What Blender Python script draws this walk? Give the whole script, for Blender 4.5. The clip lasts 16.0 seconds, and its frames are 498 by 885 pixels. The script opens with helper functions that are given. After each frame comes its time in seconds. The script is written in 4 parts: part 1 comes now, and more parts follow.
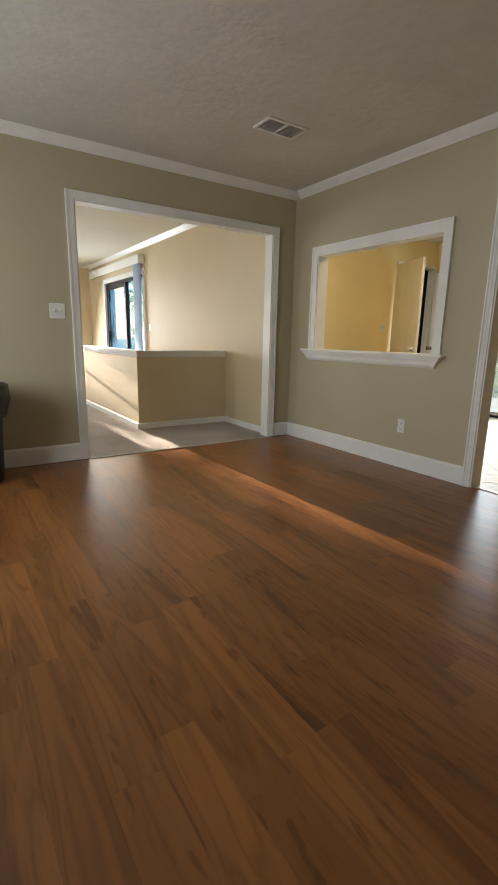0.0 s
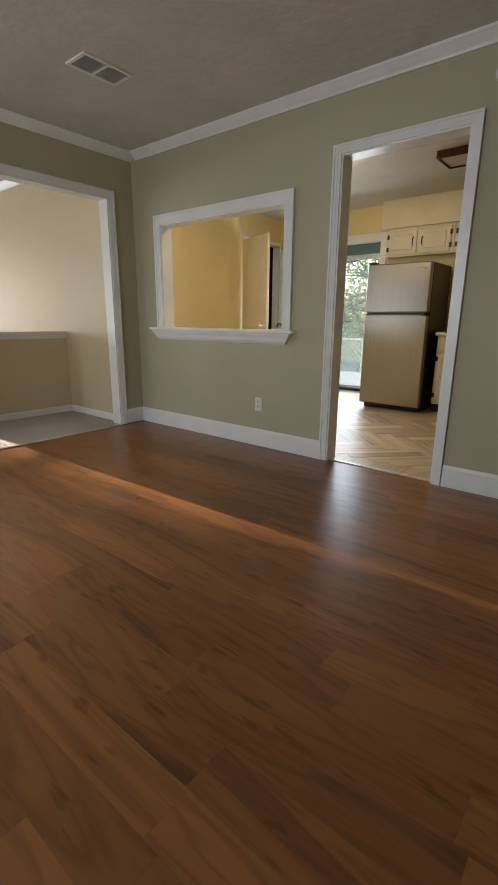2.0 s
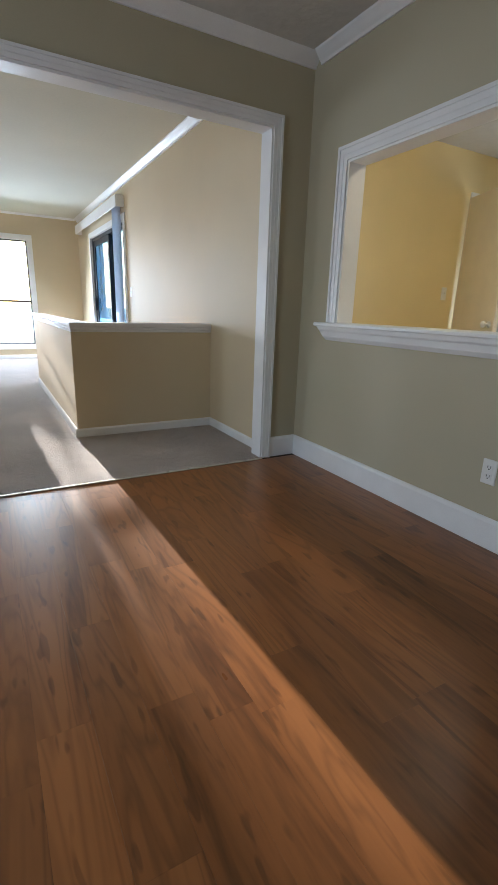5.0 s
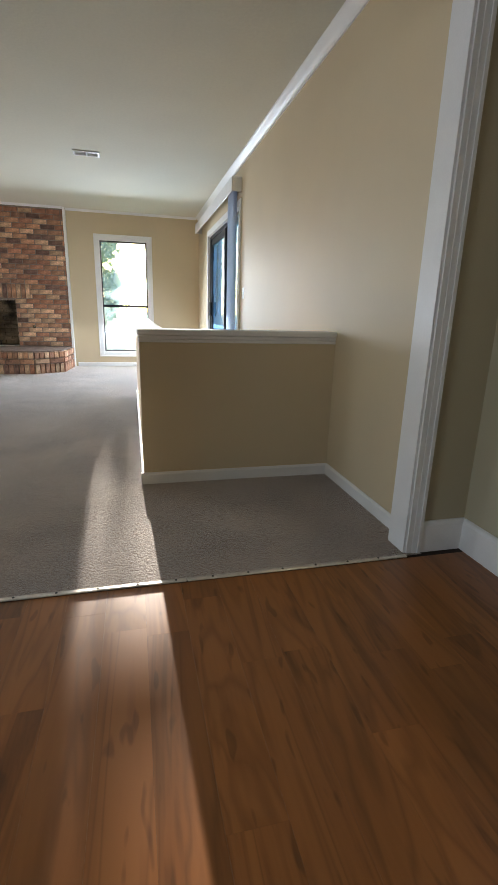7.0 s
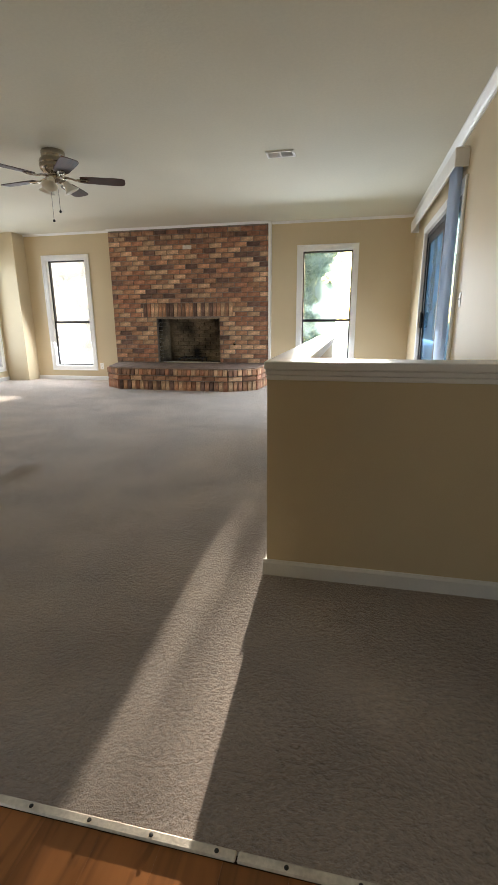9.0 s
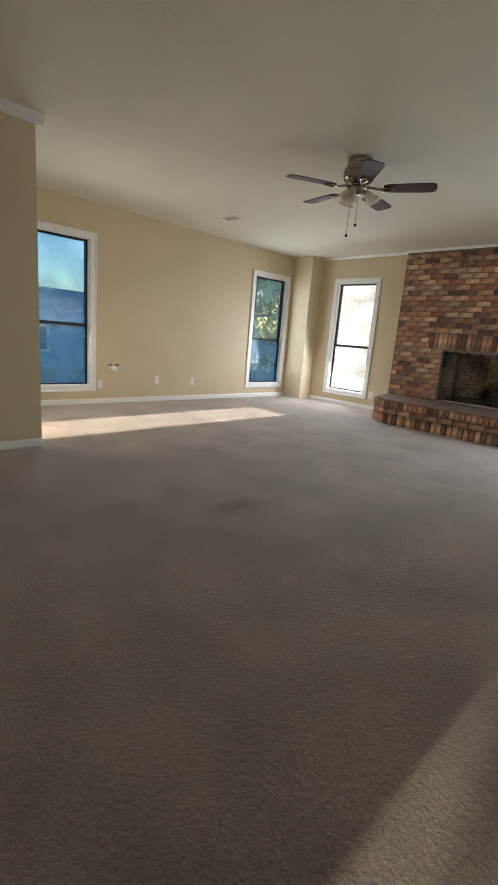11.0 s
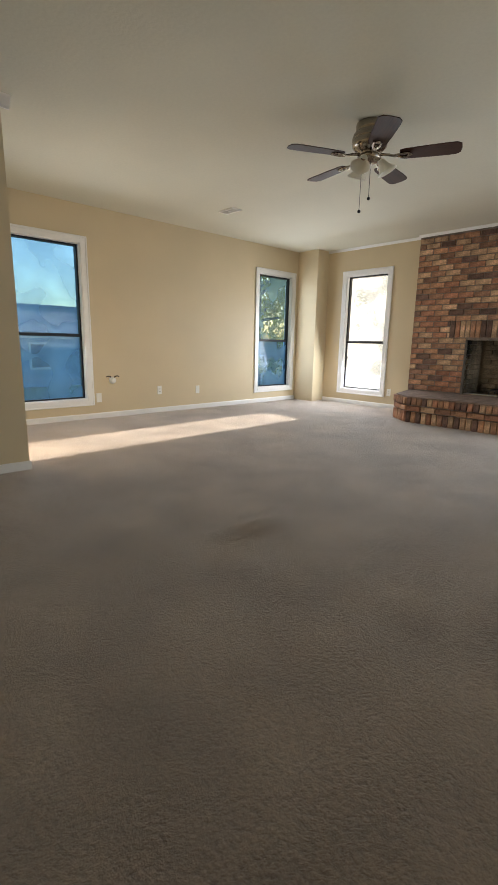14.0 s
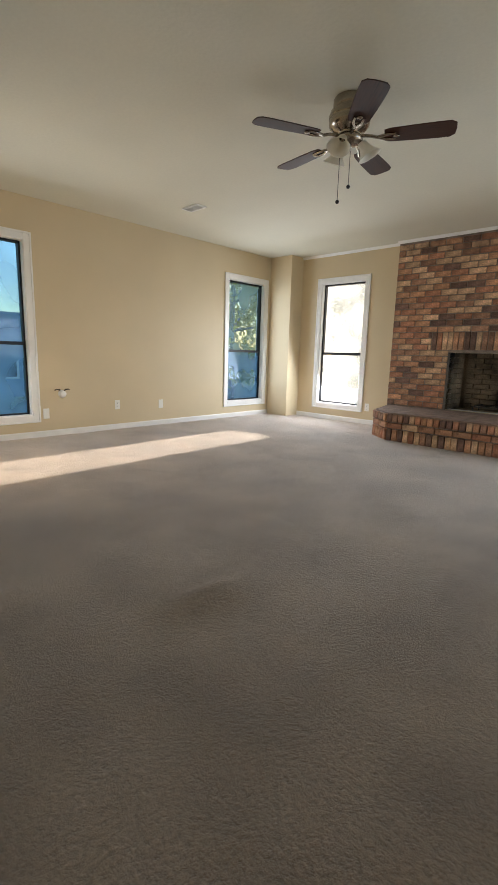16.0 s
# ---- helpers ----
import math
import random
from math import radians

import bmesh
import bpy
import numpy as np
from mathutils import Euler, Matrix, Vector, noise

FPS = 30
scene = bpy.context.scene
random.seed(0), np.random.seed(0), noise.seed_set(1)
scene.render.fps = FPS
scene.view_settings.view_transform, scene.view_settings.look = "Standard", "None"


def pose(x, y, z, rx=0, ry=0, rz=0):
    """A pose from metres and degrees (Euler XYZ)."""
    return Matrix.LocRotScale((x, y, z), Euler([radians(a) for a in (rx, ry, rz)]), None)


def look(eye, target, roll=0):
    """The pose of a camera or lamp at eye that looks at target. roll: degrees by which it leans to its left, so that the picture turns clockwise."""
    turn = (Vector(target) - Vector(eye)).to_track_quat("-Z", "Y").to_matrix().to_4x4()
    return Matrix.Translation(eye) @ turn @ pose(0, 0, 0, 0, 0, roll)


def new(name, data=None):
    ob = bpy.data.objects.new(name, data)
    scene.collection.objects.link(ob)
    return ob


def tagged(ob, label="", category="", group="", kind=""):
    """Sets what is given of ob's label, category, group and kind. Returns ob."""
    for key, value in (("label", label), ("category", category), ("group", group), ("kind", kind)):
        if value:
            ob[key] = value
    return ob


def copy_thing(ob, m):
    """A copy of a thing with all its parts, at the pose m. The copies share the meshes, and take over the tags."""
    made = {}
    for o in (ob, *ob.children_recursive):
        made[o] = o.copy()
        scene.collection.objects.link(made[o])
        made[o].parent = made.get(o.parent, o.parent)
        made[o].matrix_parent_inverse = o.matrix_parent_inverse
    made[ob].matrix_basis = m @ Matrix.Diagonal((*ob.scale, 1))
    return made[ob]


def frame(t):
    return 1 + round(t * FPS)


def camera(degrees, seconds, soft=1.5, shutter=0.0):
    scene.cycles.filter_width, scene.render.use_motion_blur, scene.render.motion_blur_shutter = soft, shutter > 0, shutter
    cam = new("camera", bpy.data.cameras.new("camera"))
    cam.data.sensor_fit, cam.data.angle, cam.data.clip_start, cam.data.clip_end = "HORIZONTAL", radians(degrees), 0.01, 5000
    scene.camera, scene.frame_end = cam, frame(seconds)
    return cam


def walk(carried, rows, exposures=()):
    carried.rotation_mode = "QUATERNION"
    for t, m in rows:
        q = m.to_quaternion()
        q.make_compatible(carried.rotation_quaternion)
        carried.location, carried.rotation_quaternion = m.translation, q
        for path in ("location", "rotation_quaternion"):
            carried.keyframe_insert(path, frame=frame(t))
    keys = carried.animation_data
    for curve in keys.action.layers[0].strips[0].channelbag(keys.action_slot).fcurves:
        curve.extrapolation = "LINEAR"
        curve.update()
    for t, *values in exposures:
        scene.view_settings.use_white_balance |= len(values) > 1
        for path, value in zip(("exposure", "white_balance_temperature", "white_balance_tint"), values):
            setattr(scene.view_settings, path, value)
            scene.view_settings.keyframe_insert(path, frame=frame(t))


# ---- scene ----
cam = camera(56.8, 16.0)
PATH = [
    (0, (0.081, 0.004, 1.042), (1.162, 1.628, 0.6), 1.2),
    (0.5, (0.17, 0.018, 1.041), (1.529, 1.416, 0.594), 0.1),
    (1, (0.184, 0.056, 1.062), (1.665, 1.317, 0.597), 0.6),
    (1.5, (0.173, 0.094, 1.053), (1.679, 1.312, 0.553), 0.8),
    (2, (0.286, 0.149, 1.028), (1.784, 1.37, 0.511), 0.5),
    (2.5, (0.499, 0.253, 1.046), (1.976, 1.494, 0.518), 0.5),
    (3, (0.669, 0.392, 1.005), (2.111, 1.66, 0.445), 0.2),
    (3.5, (0.831, 0.579, 1.007), (2.186, 1.919, 0.399), -0.7),
    (4, (1.01, 0.815, 0.981), (2.211, 2.301, 0.392), -0.2),
    (4.5, (1.217, 0.998, 1.008), (2.261, 2.613, 0.46), 0.8),
    (5, (1.354, 1.299, 1.015), (2.299, 2.972, 0.459), 1.8),
    (5.2, (1.379, 1.419, 1.003), (2.276, 3.121, 0.455), 1.9),
    (7.3, (1.947, 2.567, 0.981), (2.36, 4.449, 0.446), 1.6),
    (7.5, (1.993, 2.662, 0.981), (2.369, 4.554, 0.456), 1.6),
    (8, (2.12, 2.867, 0.967), (2.354, 4.783, 0.444), 1.1),
    (8.5, (2.181, 3.113, 0.987), (2.104, 5.044, 0.471), 0.4),
    (9, (2.205, 3.308, 1.026), (1.788, 5.196, 0.516), -0.4),
    (9.5, (2.198, 3.476, 1.069), (1.488, 5.274, 0.557), -0.4),
    (10, (2.16, 3.762, 1.062), (1.248, 5.469, 0.556), 0.9),
    (10.2, (2.114, 3.861, 1.068), (1.095, 5.51, 0.575), 1.7),
    (12.3, (1.8, 4.1, 0.983), (0.187, 5.125, 0.594), 6.7),
    (12.5, (1.8, 4.1, 0.991), (0.179, 5.113, 0.604), 6.6),
    (13, (1.75, 4.12, 0.98), (0.163, 5.185, 0.594), 5.4),
    (13.5, (1.665, 4.235, 0.988), (0.165, 5.416, 0.584), 3.5),
    (14, (1.605, 4.367, 0.965), (0.184, 5.706, 0.547), 1.1),
    (14.5, (1.519, 4.45, 0.960), (0.205, 5.904, 0.556), -0.2),
    (15, (1.449, 4.496, 0.960), (0.207, 6.016, 0.576), -0.3),
    (15.5, (1.329, 4.677, 0.945), (0.096, 6.208, 0.575), 0.4),
    (16, (1.254, 4.834, 0.974), (-0.102, 6.255, 0.6), 1.6),
]
walk(cam, [(t, look(eye, target, roll)) for t, eye, target, roll in PATH],
     [(0.0, 2.4, 6900, 10), (3.0, 2.25, 6100, 10), (4.5, 2.25, 5700, 10), (5.0, 2.25, 5700, 10), (7.5, 1.9, 6200, 10), (8.0, 1.95, 6300, 10), (9.0, 1.75, 6600, 10), (10.0, 1.3, 6400, 10), (12.5, 1.5, 6700, 10), (16.0, 1.55, 6600, 10)])

# ---- world and light ----
SUN_DIR = Vector((-0.033, 1.0, 0.135)).normalized()
world = bpy.data.worlds.new("world")
scene.world = world
world.use_nodes = True
wn = world.node_tree
sky = wn.nodes.new("ShaderNodeTexSky")
sky.sky_type = "NISHITA"
sky.sun_disc = False
sky.sun_elevation = math.asin(SUN_DIR.z)
sky.sun_rotation = math.atan2(SUN_DIR.x, SUN_DIR.y)
wn.links.new(sky.outputs[0], wn.nodes["Background"].inputs[0])
wn.nodes["Background"].inputs[1].default_value = 0.15
sun = new("sun", bpy.data.lights.new("sun", "SUN"))
sun.data.energy, sun.data.angle, sun.data.color = 5.0, radians(0.5), (1.0, 0.86, 0.70)
sun.matrix_world = look(SUN_DIR * 60, (0, 0, 0))


def window_light(name, x, y, z, tx, ty, w, h, watts, colour, dip=0.4):
    """Sky light entering at an opening."""
    d = bpy.data.lights.new(name, "AREA")
    d.shape, d.size, d.size_y, d.energy, d.color = "RECTANGLE", w, h, watts, colour
    ob = new(name, d)
    ob.matrix_world = look((x, y, z), (tx, ty, z - dip * math.hypot(tx - x, ty - y)))
    return ob


SKYBLUE = (0.80, 0.89, 1.0)
window_light("sky_light_north_west", -2.76, 10.88, 0.95, -2.76, 5, 0.74, 1.3, 15, (0.84, 0.91, 1.0), 0.45)
window_light("sky_light_north_east", 1.77, 10.72, 1.2, 1.77, 5, 0.74, 1.6, 20, (0.80, 0.89, 1.0), 0.6)
window_light("sky_light_west_near", -3.86, 6.45, 1.2, 2, 6.45, 0.74, 0.7, 6, SKYBLUE, 0.3)
window_light("sky_light_west_far", -3.935, 10.16, 1.2, 2, 10.16, 0.7, 1.6, 5, SKYBLUE, 0.0)
window_light("sky_light_slider", 2.72, 8.85, 1.2, -4, 8.85, 1.9, 1.2, 9, SKYBLUE, 0.9)
# added fill for the dining room, at a window that is never seen
window_light("added_light_dining", -1.34, 2.3, 1.35, 3, 2.3, 1.5, 1.2, 8, (0.86, 0.93, 1.0), 0.15)
window_light("sky_light_kitchen", 6.15, 3.28, 1.0, 3, 3.0, 0.84, 1.8, 5, SKYBLUE)


# ---- materials ----
def mat(name, colour, rough=0.6, metal=0.0, vary=0.08, scale=3.0, bump=0.1, grain=120.0, stretch=(1, 1, 1), spec=0.5, piece=0.0, coat=0.0, stain=None):
    """A surface with broad mottling, fine grain relief and, for pieces, a shade of its own."""
    m = bpy.data.materials.new(name)
    m.use_nodes = True
    nt = m.node_tree
    b = nt.nodes["Principled BSDF"]
    b.inputs["Roughness"].default_value = rough
    b.inputs["Metallic"].default_value = metal
    b.inputs["Specular IOR Level"].default_value = spec
    b.inputs["Coat Weight"].default_value = coat
    b.inputs["Coat Roughness"].default_value = 0.25
    tc = nt.nodes.new("ShaderNodeTexCoord")
    mp = nt.nodes.new("ShaderNodeMapping")
    mp.inputs["Scale"].default_value = stretch
    nt.links.new(tc.outputs["Object"], mp.inputs[0])
    n1 = nt.nodes.new("ShaderNodeTexNoise")
    n1.inputs["Scale"].default_value, n1.inputs["Detail"].default_value = scale, 5
    n2 = nt.nodes.new("ShaderNodeTexNoise")
    n2.inputs["Scale"].default_value, n2.inputs["Detail"].default_value = grain, 4
    for n in (n1, n2):
        nt.links.new(mp.outputs[0], n.inputs["Vector"])
    ramp = nt.nodes.new("ShaderNodeValToRGB")
    lo = [c * (1 - vary) for c in colour]
    hi = [min(1, c * (1 + vary)) for c in colour]
    if stain:
        lo = stain
    ramp.color_ramp.elements[0].position, ramp.color_ramp.elements[1].position = 0.32, 0.68
    ramp.color_ramp.elements[0].color, ramp.color_ramp.elements[1].color = (*lo, 1), (*hi, 1)
    nt.links.new(n1.outputs["Fac"], ramp.inputs[0])
    hsv = nt.nodes.new("ShaderNodeHueSaturation")
    nt.links.new(ramp.outputs[0], hsv.inputs["Color"])
    fine = nt.nodes.new("ShaderNodeMapRange")
    fine.inputs["From Min"].default_value, fine.inputs["From Max"].default_value = 0.3, 0.7
    fine.inputs["To Min"].default_value, fine.inputs["To Max"].default_value = 1 - vary * 0.7, 1 + vary * 0.7
    nt.links.new(n2.outputs["Fac"], fine.inputs["Value"])
    last = fine.outputs[0]
    if piece:
        oi = nt.nodes.new("ShaderNodeObjectInfo")
        pr = nt.nodes.new("ShaderNodeMapRange")
        pr.inputs["To Min"].default_value, pr.inputs["To Max"].default_value = 1 - piece, 1 + piece
        nt.links.new(oi.outputs["Random"], pr.inputs["Value"])
        mu = nt.nodes.new("ShaderNodeMath")
        mu.operation = "MULTIPLY"
        nt.links.new(last, mu.inputs[0])
        nt.links.new(pr.outputs[0], mu.inputs[1])
        last = mu.outputs[0]
    nt.links.new(last, hsv.inputs["Value"])
    nt.links.new(hsv.outputs[0], b.inputs["Base Color"])
    if bump:
        bp = nt.nodes.new("ShaderNodeBump")
        bp.inputs["Strength"].default_value, bp.inputs["Distance"].default_value = bump, 0.01
        nt.links.new(n2.outputs["Fac"], bp.inputs["Height"])
        nt.links.new(bp.outputs[0], b.inputs["Normal"])
    return m


def wood_mat(name, dark, light, rough, piece, along="Y", ring=9.0, coat=0.0, spec=0.5, run=0.075, figure=0.0, fleck=0.0, fine=0.45):
    """Long-grained wood with cathedral figure, each piece cut from another place of the board."""
    m = bpy.data.materials.new(name)
    m.use_nodes = True
    nt = m.node_tree
    b = nt.nodes["Principled BSDF"]
    b.inputs["Specular IOR Level"].default_value = spec
    b.inputs["Coat Weight"].default_value, b.inputs["Coat Roughness"].default_value = coat, 0.22
    tc = nt.nodes.new("ShaderNodeTexCoord")
    oi = nt.nodes.new("ShaderNodeObjectInfo")
    sh = nt.nodes.new("ShaderNodeVectorMath")
    sh.operation = "MULTIPLY_ADD"
    sh.inputs[1].default_value = (17.0, 31.0, 9.0)
    nt.links.new(oi.outputs["Random"], sh.inputs[0])
    nt.links.new(tc.outputs["Object"], sh.inputs[2])
    mp = nt.nodes.new("ShaderNodeMapping")
    mp.inputs["Scale"].default_value = (1, run, 1) if along == "Y" else (run, 1, 1)
    nt.links.new(sh.outputs[0], mp.inputs[0])
    broad = nt.nodes.new("ShaderNodeTexNoise")
    broad.inputs["Scale"].default_value, broad.inputs["Detail"].default_value, broad.inputs["Distortion"].default_value = ring, 3, 1.2
    fib = nt.nodes.new("ShaderNodeTexNoise")
    fib.inputs["Scale"].default_value, fib.inputs["Detail"].default_value = ring * 14, 4
    for n in (broad, fib):
        nt.links.new(mp.outputs[0], n.inputs["Vector"])
    mixn = nt.nodes.new("ShaderNodeMath")
    mixn.operation = "MULTIPLY_ADD"
    mixn.inputs[1].default_value = fine
    centre = 0.5 * (fine + 0.6)
    nt.links.new(fib.outputs["Fac"], mixn.inputs[0])
    ml = nt.nodes.new("ShaderNodeMath")
    ml.operation = "MULTIPLY"
    ml.inputs[1].default_value = 0.6
    nt.links.new(broad.outputs["Fac"], ml.inputs[0])
    nt.links.new(ml.outputs[0], mixn.inputs[2])
    ramp = nt.nodes.new("ShaderNodeValToRGB")
    e = ramp.color_ramp.elements
    e[0].position, e[0].color = centre - 0.115, (*dark, 1)
    e[1].position, e[1].color = centre + 0.095, (*light, 1)
    mid = e.new(centre - 0.035)
    mid.color = (*[0.35 * a + 0.65 * c for a, c in zip(dark, light)], 1)
    nt.links.new(mixn.outputs[0], ramp.inputs[0])
    hsv = nt.nodes.new("ShaderNodeHueSaturation")
    pr = nt.nodes.new("ShaderNodeMapRange")
    pr.inputs["To Min"].default_value, pr.inputs["To Max"].default_value = 1 - piece, 1 + piece
    nt.links.new(oi.outputs["Random"], pr.inputs["Value"])
    nt.links.new(ramp.outputs[0], hsv.inputs["Color"])
    shade = pr.outputs[0]
    for amount, source, times, lo, hi in ((figure, broad, 16.0, 0.0, 0.55), (fleck, None, 1.0, 0.66, 0.72)):
        if not amount:
            continue
        if source is None:
            # short dark pores and knots
            source = nt.nodes.new("ShaderNodeTexNoise")
            source.inputs["Scale"].default_value, source.inputs["Detail"].default_value = 34.0, 1.0
            pm = nt.nodes.new("ShaderNodeMapping")
            pm.inputs["Scale"].default_value = (1, 0.22, 1)
            nt.links.new(sh.outputs[0], pm.inputs[0])
            nt.links.new(pm.outputs[0], source.inputs["Vector"])
            lines = source.outputs["Fac"]
        else:
            # growth rings as level lines of the broad figure
            pp = nt.nodes.new("ShaderNodeMath")
            pp.operation, pp.inputs[1].default_value = "MULTIPLY", times
            nt.links.new(source.outputs["Fac"], pp.inputs[0])
            pg = nt.nodes.new("ShaderNodeMath")
            pg.operation, pg.inputs[1].default_value = "PINGPONG", 1.0
            nt.links.new(pp.outputs[0], pg.inputs[0])
            lines = pg.outputs[0]
        fr = nt.nodes.new("ShaderNodeMapRange")
        fr.inputs["From Min"].default_value, fr.inputs["From Max"].default_value = lo, hi
        fr.inputs["To Min"].default_value, fr.inputs["To Max"].default_value = (1 - amount, 1.0) if lo == 0.0 else (1.0, 1 - amount)
        nt.links.new(lines, fr.inputs["Value"])
        mu = nt.nodes.new("ShaderNodeMath")
        mu.operation = "MULTIPLY"
        nt.links.new(shade, mu.inputs[0])
        nt.links.new(fr.outputs[0], mu.inputs[1])
        shade = mu.outputs[0]
    nt.links.new(shade, hsv.inputs["Value"])
    nt.links.new(hsv.outputs[0], b.inputs["Base Color"])
    rr = nt.nodes.new("ShaderNodeMapRange")
    rr.inputs["To Min"].default_value, rr.inputs["To Max"].default_value = rough - 0.06, rough + 0.1
    nt.links.new(broad.outputs["Fac"], rr.inputs["Value"])
    nt.links.new(rr.outputs[0], b.inputs["Roughness"])
    bp = nt.nodes.new("ShaderNodeBump")
    bp.inputs["Strength"].default_value, bp.inputs["Distance"].default_value = 0.06, 0.004
    nt.links.new(fib.outputs["Fac"], bp.inputs["Height"])
    nt.links.new(bp.outputs[0], b.inputs["Normal"])
    return m


def glass_mat(name, haze=0.0, tint=(0.95, 0.98, 1.0), hazecol=(0.9, 0.92, 0.95), rough=0.02):
    """Window glass; haze: a cloudy translucent veil, for mist or for painted sky glare."""
    m = bpy.data.materials.new(name)
    m.use_nodes = True
    nt = m.node_tree
    nt.nodes.remove(nt.nodes["Principled BSDF"])
    out = nt.nodes["Material Output"]
    tr = nt.nodes.new("ShaderNodeBsdfTransparent")
    tr.inputs[0].default_value = (*tint, 1)
    gl = nt.nodes.new("ShaderNodeBsdfGlossy")
    gl.inputs["Roughness"].default_value = rough
    lw = nt.nodes.new("ShaderNodeLayerWeight")
    lw.inputs[0].default_value = 0.5
    pw = nt.nodes.new("ShaderNodeMath")
    pw.operation, pw.inputs[1].default_value = "POWER", 4.0
    nt.links.new(lw.outputs["Facing"], pw.inputs[0])
    fr = nt.nodes.new("ShaderNodeMapRange")
    fr.inputs["To Min"].default_value, fr.inputs["To Max"].default_value = 0.03, 0.7
    nt.links.new(pw.outputs[0], fr.inputs["Value"])
    mx = nt.nodes.new("ShaderNodeMixShader")
    nt.links.new(fr.outputs[0], mx.inputs[0])
    nt.links.new(tr.outputs[0], mx.inputs[1])
    nt.links.new(gl.outputs[0], mx.inputs[2])
    last = mx.outputs[0]
    if haze:
        tl = nt.nodes.new("ShaderNodeBsdfTranslucent")
        tl.inputs[0].default_value = (*hazecol, 1)
        tc = nt.nodes.new("ShaderNodeTexCoord")
        nz = nt.nodes.new("ShaderNodeTexNoise")
        nz.inputs["Scale"].default_value, nz.inputs["Detail"].default_value = 2.2, 1.5
        nt.links.new(tc.outputs["Object"], nz.inputs["Vector"])
        mr = nt.nodes.new("ShaderNodeMapRange")
        mr.inputs["From Min"].default_value, mr.inputs["From Max"].default_value = 0.35, 0.6
        mr.inputs["To Min"].default_value, mr.inputs["To Max"].default_value = haze * 0.45, haze
        nt.links.new(nz.outputs["Fac"], mr.inputs["Value"])
        mh = nt.nodes.new("ShaderNodeMixShader")
        nt.links.new(mr.outputs[0], mh.inputs[0])
        nt.links.new(last, mh.inputs[1])
        nt.links.new(tl.outputs[0], mh.inputs[2])
        last = mh.outputs[0]
    nt.links.new(last, out.inputs["Surface"])
    return m


def glow_mat(name, colour, strength):
    m = bpy.data.materials.new(name)
    m.use_nodes = True
    b = m.node_tree.nodes["Principled BSDF"]
    b.inputs["Base Color"].default_value = (*colour, 1)
    b.inputs["Emission Color"].default_value = (*colour, 1)
    b.inputs["Emission Strength"].default_value = strength
    return m


OLIVE = mat("olive_wall_paint", (0.47, 0.42, 0.29), 0.55, vary=0.03, scale=1.5, bump=0.12, grain=260)
BEIGE = mat("beige_wall_paint", (0.62, 0.51, 0.335), 0.55, vary=0.03, scale=1.5, bump=0.12, grain=260)
YELLOW = mat("yellow_wall_paint", (0.78, 0.64, 0.34), 0.5, vary=0.04, scale=1.5, bump=0.1, grain=260)
TEAL = mat("grey_green_wall_paint", (0.25, 0.33, 0.33), 0.6, vary=0.04)
WHITE = mat("white_trim_paint", (0.82, 0.81, 0.79), 0.32, vary=0.03, scale=6, bump=0.05, grain=180)
CEIL = mat("textured_ceiling_paint", (0.64, 0.63, 0.59), 0.8, vary=0.05, scale=2, bump=0.32, grain=20)
CEIL_SMOOTH = mat("flat_ceiling_paint", (0.67, 0.645, 0.535), 0.85, vary=0.03, scale=1, bump=0.12, grain=45)
CARPET = mat("worn_beige_carpet", (0.335, 0.262, 0.202), 0.72, vary=0.22, scale=2.2, bump=0.0, grain=260, spec=0.5, stain=(0.185, 0.134, 0.098))


def carpet_pile(m):
    """Tufts about a centimetre wide in the pile, shade painted into their pits, and a soft sheen."""
    nt = m.node_tree
    b = nt.nodes["Principled BSDF"]
    b.inputs["Sheen Weight"].default_value, b.inputs["Sheen Roughness"].default_value = 1.0, 0.3
    b.inputs["Sheen Tint"].default_value = (1.0, 0.95, 0.92, 1)
    tc = nt.nodes.new("ShaderNodeTexCoord")
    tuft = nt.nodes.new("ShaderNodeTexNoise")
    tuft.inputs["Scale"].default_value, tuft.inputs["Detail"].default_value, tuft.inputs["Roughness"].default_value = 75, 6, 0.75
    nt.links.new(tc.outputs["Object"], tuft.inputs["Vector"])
    # pit shade in the colour: same noise as the bump height
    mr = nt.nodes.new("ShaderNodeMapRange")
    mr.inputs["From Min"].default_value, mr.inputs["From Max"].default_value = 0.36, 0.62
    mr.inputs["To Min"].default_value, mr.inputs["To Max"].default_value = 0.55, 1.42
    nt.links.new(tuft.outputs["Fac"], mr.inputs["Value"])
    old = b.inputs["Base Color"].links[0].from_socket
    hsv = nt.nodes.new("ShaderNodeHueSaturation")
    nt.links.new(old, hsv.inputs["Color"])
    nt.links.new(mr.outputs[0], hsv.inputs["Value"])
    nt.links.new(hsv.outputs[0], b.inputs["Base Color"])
    bp = nt.nodes.new("ShaderNodeBump")
    bp.inputs["Strength"].default_value, bp.inputs["Distance"].default_value = 1.0, 0.02
    nt.links.new(tuft.outputs["Fac"], bp.inputs["Height"])
    nt.links.new(bp.outputs[0], b.inputs["Normal"])


